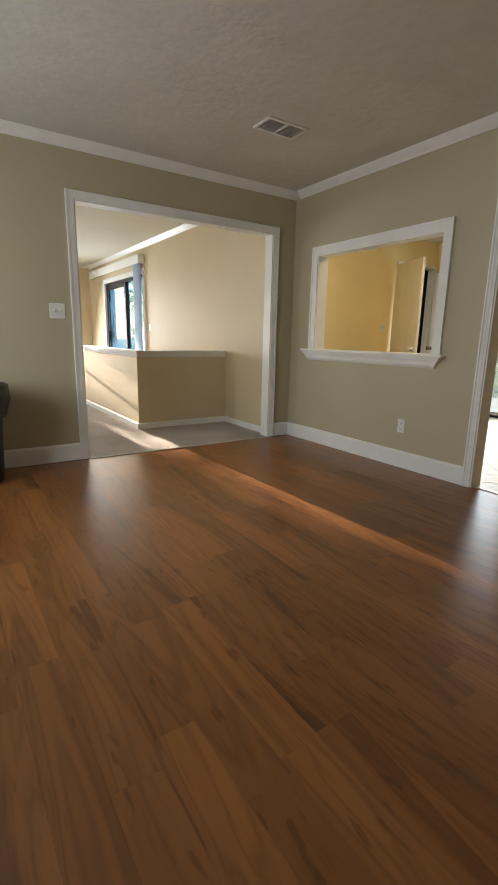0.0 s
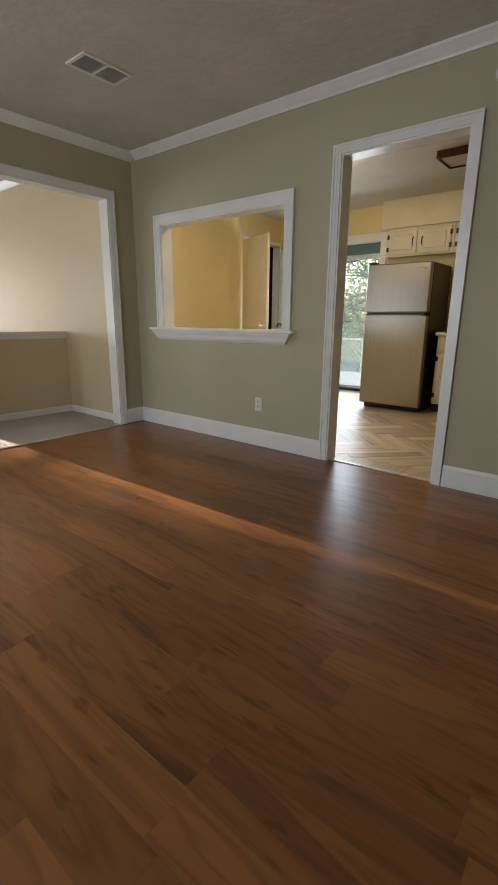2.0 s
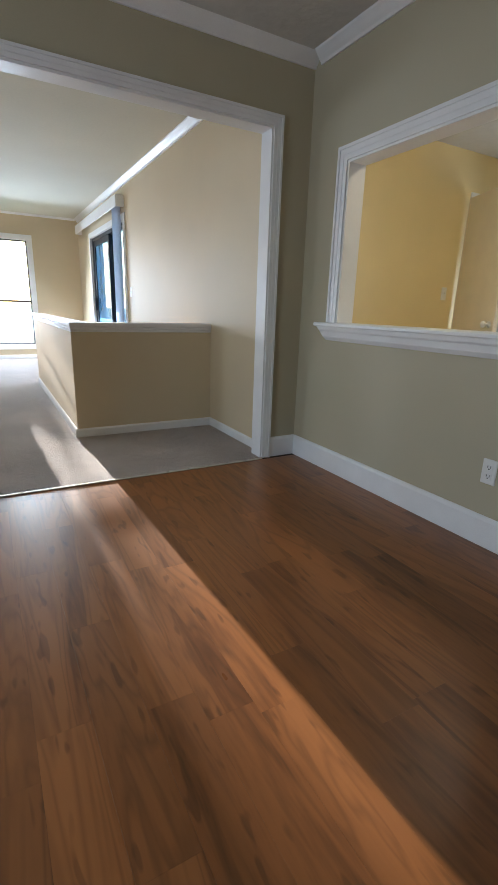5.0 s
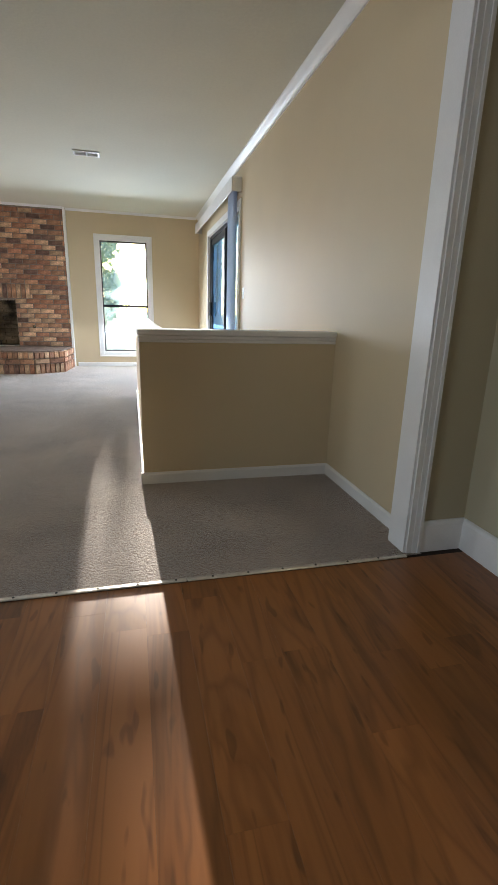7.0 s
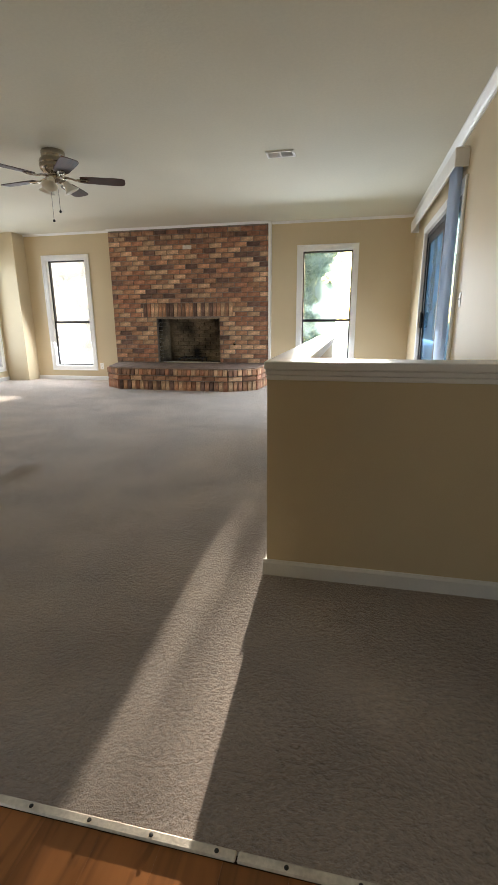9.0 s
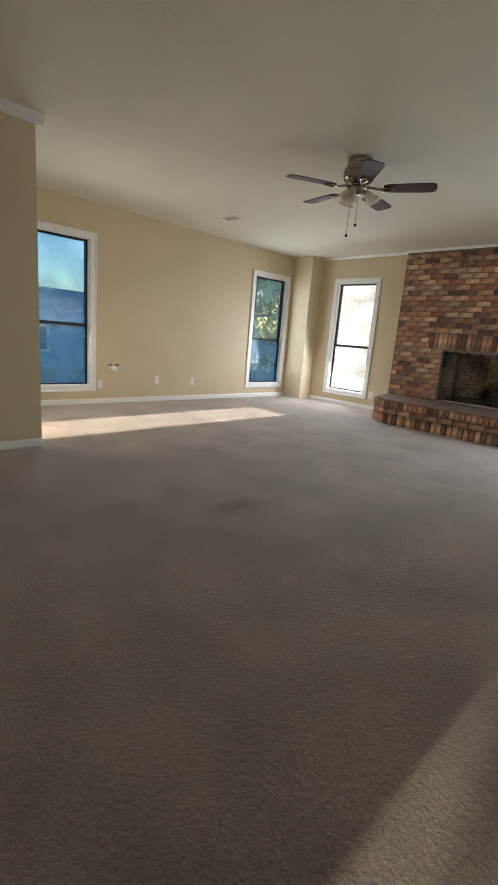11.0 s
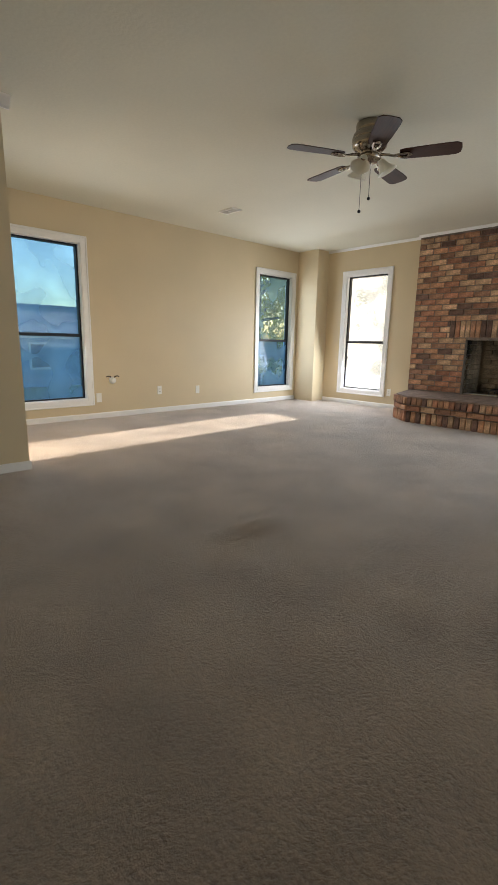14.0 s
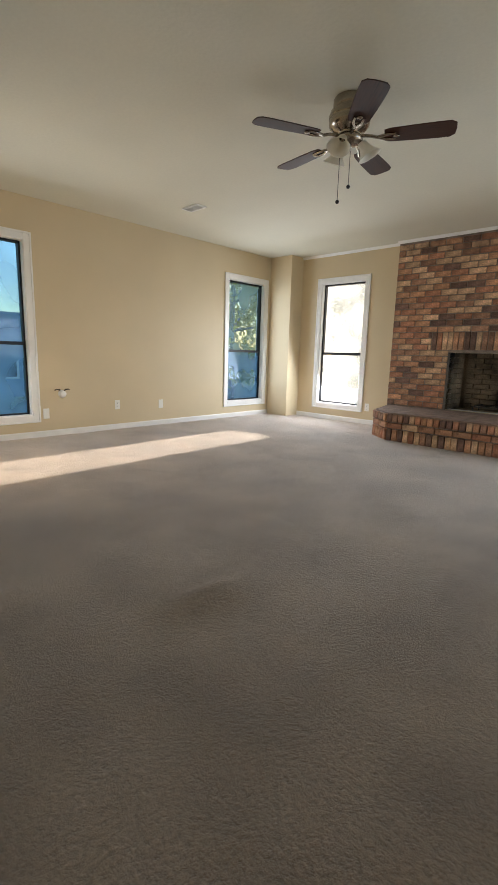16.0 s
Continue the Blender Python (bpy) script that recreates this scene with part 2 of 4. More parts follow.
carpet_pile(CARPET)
PLANK = wood_mat("red_brown_laminate", (0.15, 0.056, 0.017), (0.305, 0.118, 0.032), 0.30, 0.17, "Y", 5.5, run=0.10, figure=0.26, fleck=0.34, fine=0.16)
SEAM = mat("dark_seam", (0.03, 0.018, 0.012), 0.8)
HERRING = wood_mat("pale_oak_vinyl", (0.34, 0.25, 0.16), (0.62, 0.50, 0.35), 0.36, 0.22, "X", 7.0)
WALNUT = wood_mat("dark_walnut_blade", (0.022, 0.009, 0.005), (0.060, 0.024, 0.013), 0.55, 0.05, "X", 9.0, spec=0.15)
BRONZE = mat("dark_bronze_aluminium", (0.022, 0.022, 0.026), 0.4, 0.6, vary=0.1)
NICKEL = mat("brushed_nickel", (0.38, 0.33, 0.27), 0.22, 1.0, vary=0.08, scale=8, bump=0.03)
STEEL = mat("brushed_stainless_steel", (0.36, 0.335, 0.31), 0.30, 1.0, vary=0.05, scale=2, bump=0.0, grain=300, stretch=(1, 40, 1))
BLACKP = mat("black_plastic_and_closet_shade", (0.012, 0.012, 0.014), 0.35, vary=0.15)
BAG = mat("black_bin_liner", (0.01, 0.01, 0.012), 0.22, vary=0.2, bump=0.5, grain=30)
PLATE = mat("white_plastic_plate", (0.78, 0.77, 0.73), 0.35, vary=0.02)
SLOT = mat("dark_slot", (0.02, 0.02, 0.02), 0.7)
METALW = mat("pale_metal_strip", (0.66, 0.62, 0.55), 0.4, 0.5, vary=0.15, scale=20)
FROST = mat("frosted_glass_shade", (0.82, 0.80, 0.74), 0.4, vary=0.04)
CREAM = mat("cream_cabinet_paint", (0.78, 0.70, 0.54), 0.4, vary=0.04, scale=4, bump=0.08)
COUNTER = mat("white_laminate_counter", (0.75, 0.72, 0.66), 0.35, vary=0.05)
MORTAR = mat("grey_mortar", (0.22, 0.18, 0.15), 0.95, vary=0.25, scale=14, bump=0.8, grain=90)
BRICKS = [mat("clay_brick_" + n, c, 0.9, vary=0.34, scale=14, bump=0.9, grain=70, piece=0.28) for n, c in (
    ("red", (0.35, 0.165, 0.098)), ("orange", (0.42, 0.225, 0.13)), ("tan", (0.52, 0.34, 0.21)), ("dark", (0.15, 0.088, 0.066)), ("brown", (0.29, 0.158, 0.10)))]
SOOT = mat("sooty_firebrick", (0.44, 0.34, 0.225), 0.95, vary=0.4, scale=2.6, bump=0.8, grain=60, piece=0.3, stain=(0.012, 0.011, 0.010))
SLATE = mat("dark_hearth_cap", (0.17, 0.115, 0.088), 0.8, vary=0.3, scale=9, bump=0.6)
CURTAIN = mat("pale_blind_fabric", (0.62, 0.66, 0.74), 0.8, vary=0.05)
GLASS = glass_mat("window_glass", 0.12)
MIST = glass_mat("misted_window_glass", 0.5, (0.6, 0.63, 0.66), (0.42, 0.45, 0.48))
# teal veil paints the bright, washed-out view into the glass
HAZEGLASS = glass_mat("view_glare_painted_glass", 0.3, (0.92, 0.98, 1.0), (0.62, 0.86, 0.92))
# blue of the sky's light painted into tint and veil
BLUEGLASS = glass_mat("sky_blue_painted_glass", 0.34, (0.66, 0.84, 1.0), (0.45, 0.70, 1.0))
GRASS = mat("lawn_grass", (0.09, 0.13, 0.04), 0.95, vary=0.4, scale=0.6, bump=0.8, grain=30)
SIDING = mat("blue_grey_siding", (0.30, 0.42, 0.55), 0.7, vary=0.06)
ROOF = mat("grey_shingle", (0.12, 0.13, 0.15), 0.9, vary=0.2)
BARK = mat("tree_bark", (0.10, 0.075, 0.055), 0.95, vary=0.35, scale=9, bump=1.0, grain=40)
LEAVES = [mat("leaves_" + n, c, 0.6, vary=0.35, scale=1.5, bump=0.0) for n, c in (("green", (0.06, 0.12, 0.03)), ("yellow", (0.30, 0.27, 0.04)), ("olive", (0.10, 0.13, 0.05)))]


def let_light_through(m, colour, share):
    nt = m.node_tree
    out, b = nt.nodes["Material Output"], nt.nodes["Principled BSDF"]
    tl, mx = nt.nodes.new("ShaderNodeBsdfTranslucent"), nt.nodes.new("ShaderNodeMixShader")
    tl.inputs[0].default_value, mx.inputs[0].default_value = (*colour, 1), share
    nt.links.new(b.outputs[0], mx.inputs[1])
    nt.links.new(tl.outputs[0], mx.inputs[2])
    nt.links.new(mx.outputs[0], out.inputs["Surface"])


for lm, lc in zip(LEAVES, ((0.16, 0.26, 0.05), (0.55, 0.48, 0.06), (0.2, 0.26, 0.08))):
    let_light_through(lm, lc, 0.5)
let_light_through(FROST, (0.9, 0.86, 0.76), 0.4)
let_light_through(CURTAIN, (0.80, 0.87, 0.98), 0.75)
CONCRETE = mat("pale_concrete", (0.42, 0.41, 0.39), 0.9, vary=0.12, scale=2)


# ---- mesh helpers ----
def put(name, bm, mats, parent=None, smooth=False):
    me = bpy.data.meshes.new(name)
    bm.normal_update()
    bm.to_mesh(me)
    bm.free()
    for m in (mats if isinstance(mats, (list, tuple)) else [mats]):
        me.materials.append(m)
    if smooth:
        for p in me.polygons:
            p.use_smooth = True
    ob = new(name, me)
    if parent:
        ob.parent = parent
    return ob


def add_box(bm, x0, x1, y0, y1, z0, z1, bevel=0.0, mi=0):
    vs = [bm.verts.new((x, y, z)) for x in (x0, x1) for y in (y0, y1) for z in (z0, z1)]
    fs = [bm.faces.new([vs[i] for i in f]) for f in ((0, 1, 3, 2), (4, 6, 7, 5), (0, 4, 5, 1), (2, 3, 7, 6), (0, 2, 6, 4), (1, 5, 7, 3))]
    for f in fs:
        f.material_index = mi
    if bevel:
        es = {e for f in fs for e in f.edges}
        bmesh.ops.bevel(bm, geom=list(es), offset=bevel, segments=1, affect="EDGES")
    return fs


def boxes(name, specs, m, parent=None, bevel=0.0):
    bm = bmesh.new()
    for s in specs:
        add_box(bm, *s, bevel=bevel)
    return put(name, bm, m, parent)


def lathe(bm, profile, seg=28, at=(0, 0, 0), mi=0):
    rings = []
    for r, z in profile:
        rings.append([bm.verts.new((at[0] + r * math.cos(2 * math.pi * k / seg), at[1] + r * math.sin(2 * math.pi * k / seg), at[2] + z)) for k in range(seg)])
    for a, b in zip(rings, rings[1:]):
        for k in range(seg):
            f = bm.faces.new((a[k], a[(k + 1) % seg], b[(k + 1) % seg], b[k]))
            f.material_index = mi
    return rings


def tube(bm, pts, r0, r1, seg=7):
    rings = []
    for i, p in enumerate(pts):
        d = (Vector(pts[min(i + 1, len(pts) - 1)]) - Vector(pts[max(i - 1, 0)])).normalized()
        u = d.orthogonal().normalized()
        v = d.cross(u)
        r = r0 + (r1 - r0) * i / (len(pts) - 1)
        rings.append([bm.verts.new(Vector(p) + r * (u * math.cos(2 * math.pi * k / seg) + v * math.sin(2 * math.pi * k / seg))) for k in range(seg)])
    for a, b in zip(rings, rings[1:]):
        for k in range(seg):
            bm.faces.new((a[k], a[(k + 1) % seg], b[(k + 1) % seg], b[k]))


def wall(name, axis, c0, c1, a0, a1, z0, z1, holes, m_low, m_high, m_edge=None):
    """A wall of real thickness. axis: the way it faces; c0..c1 thickness; a0..a1 its run; holes (a0, a1, z0, z1)."""
    cuts_a = sorted({a0, a1, *[v for h in holes for v in h[:2]]})
    cuts_z = sorted({z0, z1, *[v for h in holes for v in h[2:]]})
    solid = {}
    for i in range(len(cuts_a) - 1):
        for j in range(len(cuts_z) - 1):
            ma, mz = (cuts_a[i] + cuts_a[i + 1]) / 2, (cuts_z[j] + cuts_z[j + 1]) / 2
            solid[i, j] = not any(h[0] < ma < h[1] and h[2] < mz < h[3] for h in holes)
    bm = bmesh.new()

    def pt(c, a, z):
        return bm.verts.new((c, a, z) if axis == "x" else (a, c, z))

    def quad(p, mi):
        bm.faces.new([pt(*q) for q in p]).material_index = mi
    for (i, j), on in solid.items():
        if not on:
            continue
        A0, A1, Z0, Z1 = cuts_a[i], cuts_a[i + 1], cuts_z[j], cuts_z[j + 1]
        quad([(c0, A0, Z0), (c0, A1, Z0), (c0, A1, Z1), (c0, A0, Z1)], 0)
        quad([(c1, A0, Z0), (c1, A1, Z0), (c1, A1, Z1), (c1, A0, Z1)], 1)
        for di, dj, q in ((-1, 0, [(c0, A0, Z0), (c1, A0, Z0), (c1, A0, Z1), (c0, A0, Z1)]), (1, 0, [(c0, A1, Z0), (c1, A1, Z0), (c1, A1, Z1), (c0, A1, Z1)]),
                          (0, -1, [(c0, A0, Z0), (c1, A0, Z0), (c1, A1, Z0), (c0, A1, Z0)]), (0, 1, [(c0, A0, Z1), (c1, A0, Z1), (c1, A1, Z1), (c0, A1, Z1)])):
            if not solid.get((i + di, j + dj), False):
                quad(q, 2)
    bmesh.ops.remove_doubles(bm, verts=bm.verts, dist=1e-5)
    bmesh.ops.recalc_face_normals(bm, faces=bm.faces)
    return tagged(put(name, bm, [m_low, m_high, m_edge or WHITE]), "painted plaster wall", "wall", kind="structure")


def sweep(name, profile, p0, p1, inward, m, label):
    """A moulding along p0..p1 on a wall; profile (out from the wall, height)."""
    bm = bmesh.new()
    d = Vector((*inward, 0))
    rings = [[bm.verts.new(Vector(p) + d * o + Vector((0, 0, h))) for o, h in profile] for p in (p0, p1)]
    n = len(profile)
    for k in range(n):
        bm.faces.new((rings[0][k], rings[0][(k + 1) % n], rings[1][(k + 1) % n], rings[1][k]))
    bm.faces.new(rings[0]), bm.faces.new(rings[1][::-1])
    bmesh.ops.recalc_face_normals(bm, faces=bm.faces)
    return tagged(put(name, bm, m), label, "trim", kind="structure")


H = 2.47
HL = 2.51
HK = 2.42
CROWN = [(0, 0), (0, -0.068), (0.010, -0.068), (0.016, -0.055), (0.03, -0.04), (0.046, -0.02), (0.055, -0.01), (0.06, 0)]
CROWN_S = [(0, 0), (0, -0.034), (0.008, -0.034), (0.018, -0.022), (0.026, -0.009), (0.03, 0)]
BASE = [(0, 0), (0.015, 0), (0.015, 0.122), (0.010, 0.136), (0.004, 0.142), (0, 0.142)]
BASE_S = [(0, 0), (0.013, 0), (0.013, 0.056), (0.006, 0.068), (0, 0.068)]

# ---- structure ----
wall("wall_dining_east", "x", 3.25, 3.37, -1.6, 4.11, 0, H, [(2.24, 3.61, 0.93, 1.84), (1.02, 1.81, 0, 2.06)], OLIVE, YELLOW)
wall("wall_dining_north", "y", 3.99, 4.11, -2.0, 3.25, 0, HL, [(1.06, 2.975, 0, 2.06)], OLIVE, BEIGE)
# the hole takes the added, unseen window
wall("wall_dining_west", "x", -1.52, -1.4, -1.6, 3.99, 0, H, [(1.5, 3.1, 0.7, 1.98)], OLIVE, OLIVE)
wall("wall_dining_south", "y", -1.72, -1.6, -1.52, 3.37, 0, H, [], OLIVE, OLIVE)
wall("wall_living_east", "x", 3.04, 3.24, 4.11, 11.15, 0, HL, [(7.72, 9.86, 0.0, 2.06)], BEIGE, SIDING)
wall("wall_living_north", "y", 11.0, 11.15, -3.96, 3.04, 0, HL, [(-3.14, -2.38, 0.25, 2.08), (1.38, 2.16, 0.25, 2.08), (-1.07, 0.04, 0.34, 1.07)], BEIGE, SIDING)
wall("wall_living_west", "x", -4.12, -3.96, 5.35, 11.15, 0, HL, [(6.06, 6.83, 0.25, 2.08), (9.77, 10.56, 0.25, 2.08)], SIDING, BEIGE)
wall("wall_living_partition", "x", -2.12, -2.0, 4.11, 5.478, 0, HL, [], BEIGE, BEIGE, BEIGE)
wall("wall_living_south_west", "y", 5.35, 5.47, -3.96, -2.12, 0, HL, [], BEIGE, BEIGE)
wall("wall_corner_chase_south", "y", 10.70, 10.76, -3.96, -3.53, 0, HL, [], BEIGE, BEIGE, BEIGE)
wall("wall_corner_chase_east", "x", -3.59, -3.53, 10.76, 11.0, 0, HL, [], BEIGE, BEIGE)
# far face black: the closet's shade put into its colour
wall("wall_kitchen_north", "y", 4.42, 4.54, 3.24, 6.9, 0, HK, [(5.36, 6.20, 0, 2.06)], YELLOW, BLACKP)
wall("wall_kitchen_east", "x", 6.22, 6.34, -1.6, 4.42, 0, HK, [(2.84, 3.72, 0, 2.02)], YELLOW, TEAL)
wall("wall_kitchen_south", "y", -1.72, -1.6, 3.37, 6.9, 0, HK, [], YELLOW, YELLOW)
wall("wall_entry_east", "x", 6.72, 6.84, 2.4, 4.42, 0, HK, [(2.62, 4.02, 0.02, 1.93)], TEAL, SIDING)
wall("wall_entry_south", "y", 2.40, 2.46, 6.34, 6.72, 0, HK, [], TEAL, TEAL)
# closet walls coloured black in place of the shade inside
boxes("wall_closet_shade_black", [(5.2, 6.3, 5.2, 5.28, 0, HK), (5.14, 5.2, 4.54, 5.28, 0, HK), (6.3, 6.36, 4.54, 5.28, 0, HK)], BLACKP)["kind"] = "structure"
for nm, b, m in (("ceiling_dining", (-1.52, 3.37, -1.72, 4.05, H, H + 0.1), CEIL), ("ceiling_living", (-4.12, 3.24, 4.05, 11.15, HL, HL + 0.1), CEIL_SMOOTH),
                 ("ceiling_kitchen", (3.31, 6.9, -1.72, 5.3, HK, HK + 0.1), CEIL)):
    tagged(boxes(nm, [b], m), "off-white painted ceiling with a rough texture", "ceiling", kind="structure")

CR = "white painted crown moulding under the ceiling"
sweep("trim_crown_dining_east", CROWN, (3.25, -1.6, H), (3.25, 3.92, H), (-1, 0), WHITE, CR)
sweep("trim_crown_dining_north", CROWN, (-1.4, 3.99, H), (3.25, 3.99, H), (0, -1), WHITE, CR)
sweep("trim_crown_dining_west", CROWN, (-1.4, -1.6, H), (-1.4, 3.92, H), (1, 0), WHITE, CR)
sweep("trim_crown_living_east", CROWN, (3.04, 4.11, HL), (3.04, 10.95, HL), (-1, 0), WHITE, CR)
sweep("trim_crown_living_north", CROWN_S, (-3.53, 11.0, HL), (-1.872, 11.0, HL), (0, -1), WHITE, CR)
sweep("trim_crown_chimney", CROWN_S, (-1.87, 10.9, HL), (0.858, 10.9, HL), (0, -1), WHITE, CR)
sweep("trim_crown_living_north", CROWN_S, (0.90, 11.0, HL), (3.0, 11.0, HL), (0, -1), WHITE, CR)
sweep("trim_crown_partition", CROWN, (-2.0, 4.11, HL), (-2.0, 5.53, HL), (1, 0), WHITE, CR)
BB = "white painted baseboard along the wall"
sweep("baseboard_dining_east", BASE, (3.25, 1.87, 0), (3.25, 3.975, 0), (-1, 0), WHITE, BB)
sweep("baseboard_dining_east", BASE, (3.25, -1.6, 0), (3.25, 0.96, 0), (-1, 0), WHITE, BB)
sweep("baseboard_dining_north", BASE, (3.036, 3.99, 0), (3.25, 3.99, 0), (0, -1), WHITE, BB)
sweep("baseboard_dining_north", BASE, (-1.4, 3.99, 0), (1.0, 3.99, 0), (0, -1), WHITE, BB)
sweep("baseboard_living_east", BASE_S, (3.04, 4.11, 0), (3.04, 7.63, 0), (-1, 0), WHITE, BB)
sweep("baseboard_living_east", BASE_S, (3.04, 9.95, 0), (3.04, 11.0, 0), (-1, 0), WHITE, BB)
sweep("baseboard_living_north", BASE_S, (-3.53, 11.0, 0), (-1.74, 11.0, 0), (0, -1), WHITE, BB)
sweep("baseboard_living_north", BASE_S, (0.93, 11.0, 0), (3.03, 11.0, 0), (0, -1), WHITE, BB)
sweep("baseboard_living_west", BASE_S, (-3.96, 5.47, 0), (-3.96, 10.7, 0), (1, 0), WHITE, BB)
sweep("baseboard_partition", BASE_S, (-2.0, 4.11, 0), (-2.0, 5.483, 0), (1, 0), WHITE, BB)
sweep("baseboard_living_south_west", BASE_S, (-3.95, 5.48, 0), (-2.0, 5.48, 0), (0, 1), WHITE, BB)


def casing(name, axis, face, out, a0, a1, z0, z1, w, label, legs_to=None, sill=False, depth=0.12):
    """Moulded casing round an opening, with the jamb lining through the wall. face: the wall's face; out: -1 or 1, the way it stands proud."""
    bm = bmesh.new()

    def bx(c0, c1, A0, A1, Z0, Z1):
        c0, c1 = min(c0, c1), max(c0, c1)
        add_box(bm, *((c0, c1, A0, A1, Z0, Z1) if axis == "x" else (A0, A1, c0, c1, Z0, Z1)))
    zb = z0 if not sill else z0 - w
    for step, (i, o, t) in enumerate(((0.0, 0.38, 0.013), (0.38, 0.77, 0.016), (0.77, 1.0, 0.022))):
        wi, wo = w * i, w * o
        bx(face, face + out * t, a0 - wo, a0 - wi, zb if not sill else z0 - wo, z1 + wo)
        bx(face, face + out * t, a1 + wi, a1 + wo, zb if not sill else z0 - wo, z1 + wo)
        bx(face, face + out * t, a0 - wi, a1 + wi, z1 + wi, z1 + wo)
        if sill:
            bx(face, face + out * t, a0 - wi, a1 + wi, z0 - wo, z0 - wi)
    back = face - out * depth
    bx(face + out * 0.004, back, a0, a0 + 0.012, z0, z1)
    bx(face + out * 0.004, back, a1 - 0.012, a1, z0, z1)
    bx(face + out * 0.004, back, a0 + 0.012, a1 - 0.012, z1 - 0.012, z1)
    if sill:
        bx(face + out * 0.004, back, a0 + 0.012, a1 - 0.012, z0, z0 + 0.012)
    return tagged(put(name, bm, WHITE), label, "trim", kind="structure")


casing("trim_kitchen_doorway", "x", 3.25, -1, 1.02, 1.81, 0, 2.06, 0.055, "white moulded casing round an open doorway", depth=0.118)
casing("trim_living_opening", "y", 3.99, -1, 1.06, 2.975, 0, 2.06, 0.06, "white moulded casing round a wide opening", depth=0.118)
casing("trim_pass_through", "x", 3.25, -1, 2.24, 3.61, 0.95, 1.84, 0.075, "white moulded frame round a pass-through opening", depth=0.118)
casing("trim_entry_doorway", "x", 6.22, -1, 2.84, 3.72, 0, 2.02, 0.08, "white casing round the kitchen's outer doorway", depth=0.118)
tagged(boxes("trim_closet_jamb", [(5.36, 6.195, 4.405, 4.42, 2.06, 2.10)], WHITE, bevel=0.003), "white casing of a closet doorway", "trim", kind="structure")
# pass-through ledge with a moulded apron, its ends mitred
bm = bmesh.new()
add_box(bm, 3.185, 3.39, 2.12, 3.76, 0.925, 0.95, bevel=0.006)
prof = [(0.0, 0.925), (0.055, 0.925), (0.05, 0.905), (0.042, 0.895), (0.036, 0.865), (0.018, 0.842), (0.0, 0.842)]
ringa = [bm.verts.new((3.25 - o, 3.735 - (0.925 - z) * 0.75, z)) for o, z in prof]
ringb = [bm.verts.new((3.25 - o, 2.145 + (0.925 - z) * 0.75, z)) for o, z in prof]
for k in range(len(prof)):
    bm.faces.new((ringa[k], ringa[(k + 1) % len(prof)], ringb[(k + 1) % len(prof)], ringb[k]))
bm.faces.new(ringa), bm.faces.new(ringb[::-1])
bmesh.ops.recalc_face_normals(bm, faces=bm.faces)
tagged(put("trim_pass_through_ledge", bm, WHITE), "white moulded ledge under the pass-through", "trim", kind="structure")

# floors: carpet with a shallow ridge, underlays, threshold strips
bm = bmesh.new()
NX, NY = 150, 150
grid = []
for j in range(NY + 1):
    row = []
    for i in range(NX + 1):
        x, y = -3.96 + 7.0 * i / NX, 3.96 + 7.04 * j / NY
        along = y - 6.0
        across = x + 0.05 + 0.5 * (y - 6.0) ** 2
        ridge = 0.05 * math.exp(-(across / 0.055) ** 2 - (along / 0.2) ** 2)
        row.append(bm.verts.new((x, y, ridge + 0.0025 * noise.noise((x * 1.7, y * 1.7, 0)) + 0.001)))
    grid.append(row)
for j in range(NY):
    for i in range(NX):
        bm.faces.new((grid[j][i], grid[j][i + 1], grid[j + 1][i + 1], grid[j + 1][i]))
tagged(put("floor_living", bm, CARPET, smooth=True), "worn beige carpet with stains and a wrinkle", "carpet", kind="structure")
tagged(boxes("floor_base", [(-4.12, 3.24, 3.99, 11.15, -0.2, -0.03), (-1.52, 3.31, -1.72, 3.99, -0.2, -0.006), (3.31, 6.84, -1.72, 5.28, -0.2, -0.006)], SEAM), "dark subfloor under the boards", "floor", kind="structure")
strip = tagged(boxes("threshold_strip", [(1.073, 2.03, 3.945, 3.967, 0.0, 0.007), (2.033, 2.962, 3.945, 3.967, 0.0, 0.007)], METALW, bevel=0.003), "pale metal carpet strip with screws", "threshold")
bm = bmesh.new()
for k in range(13):
    lathe(bm, [(0.0001, 0.0095), (0.004, 0.009), (0.0055, 0.006)], 8, (1.15 + k * 0.14, 3.956, 0))
tagged(put("screw", bm, SLOT, strip), kind="stuff")
tagged(boxes("threshold_strip", [(3.27, 3.31, 1.033, 1.797, 0.0, 0.006)], METALW, bevel=0.003), "pale metal threshold in the kitchen doorway", "threshold")


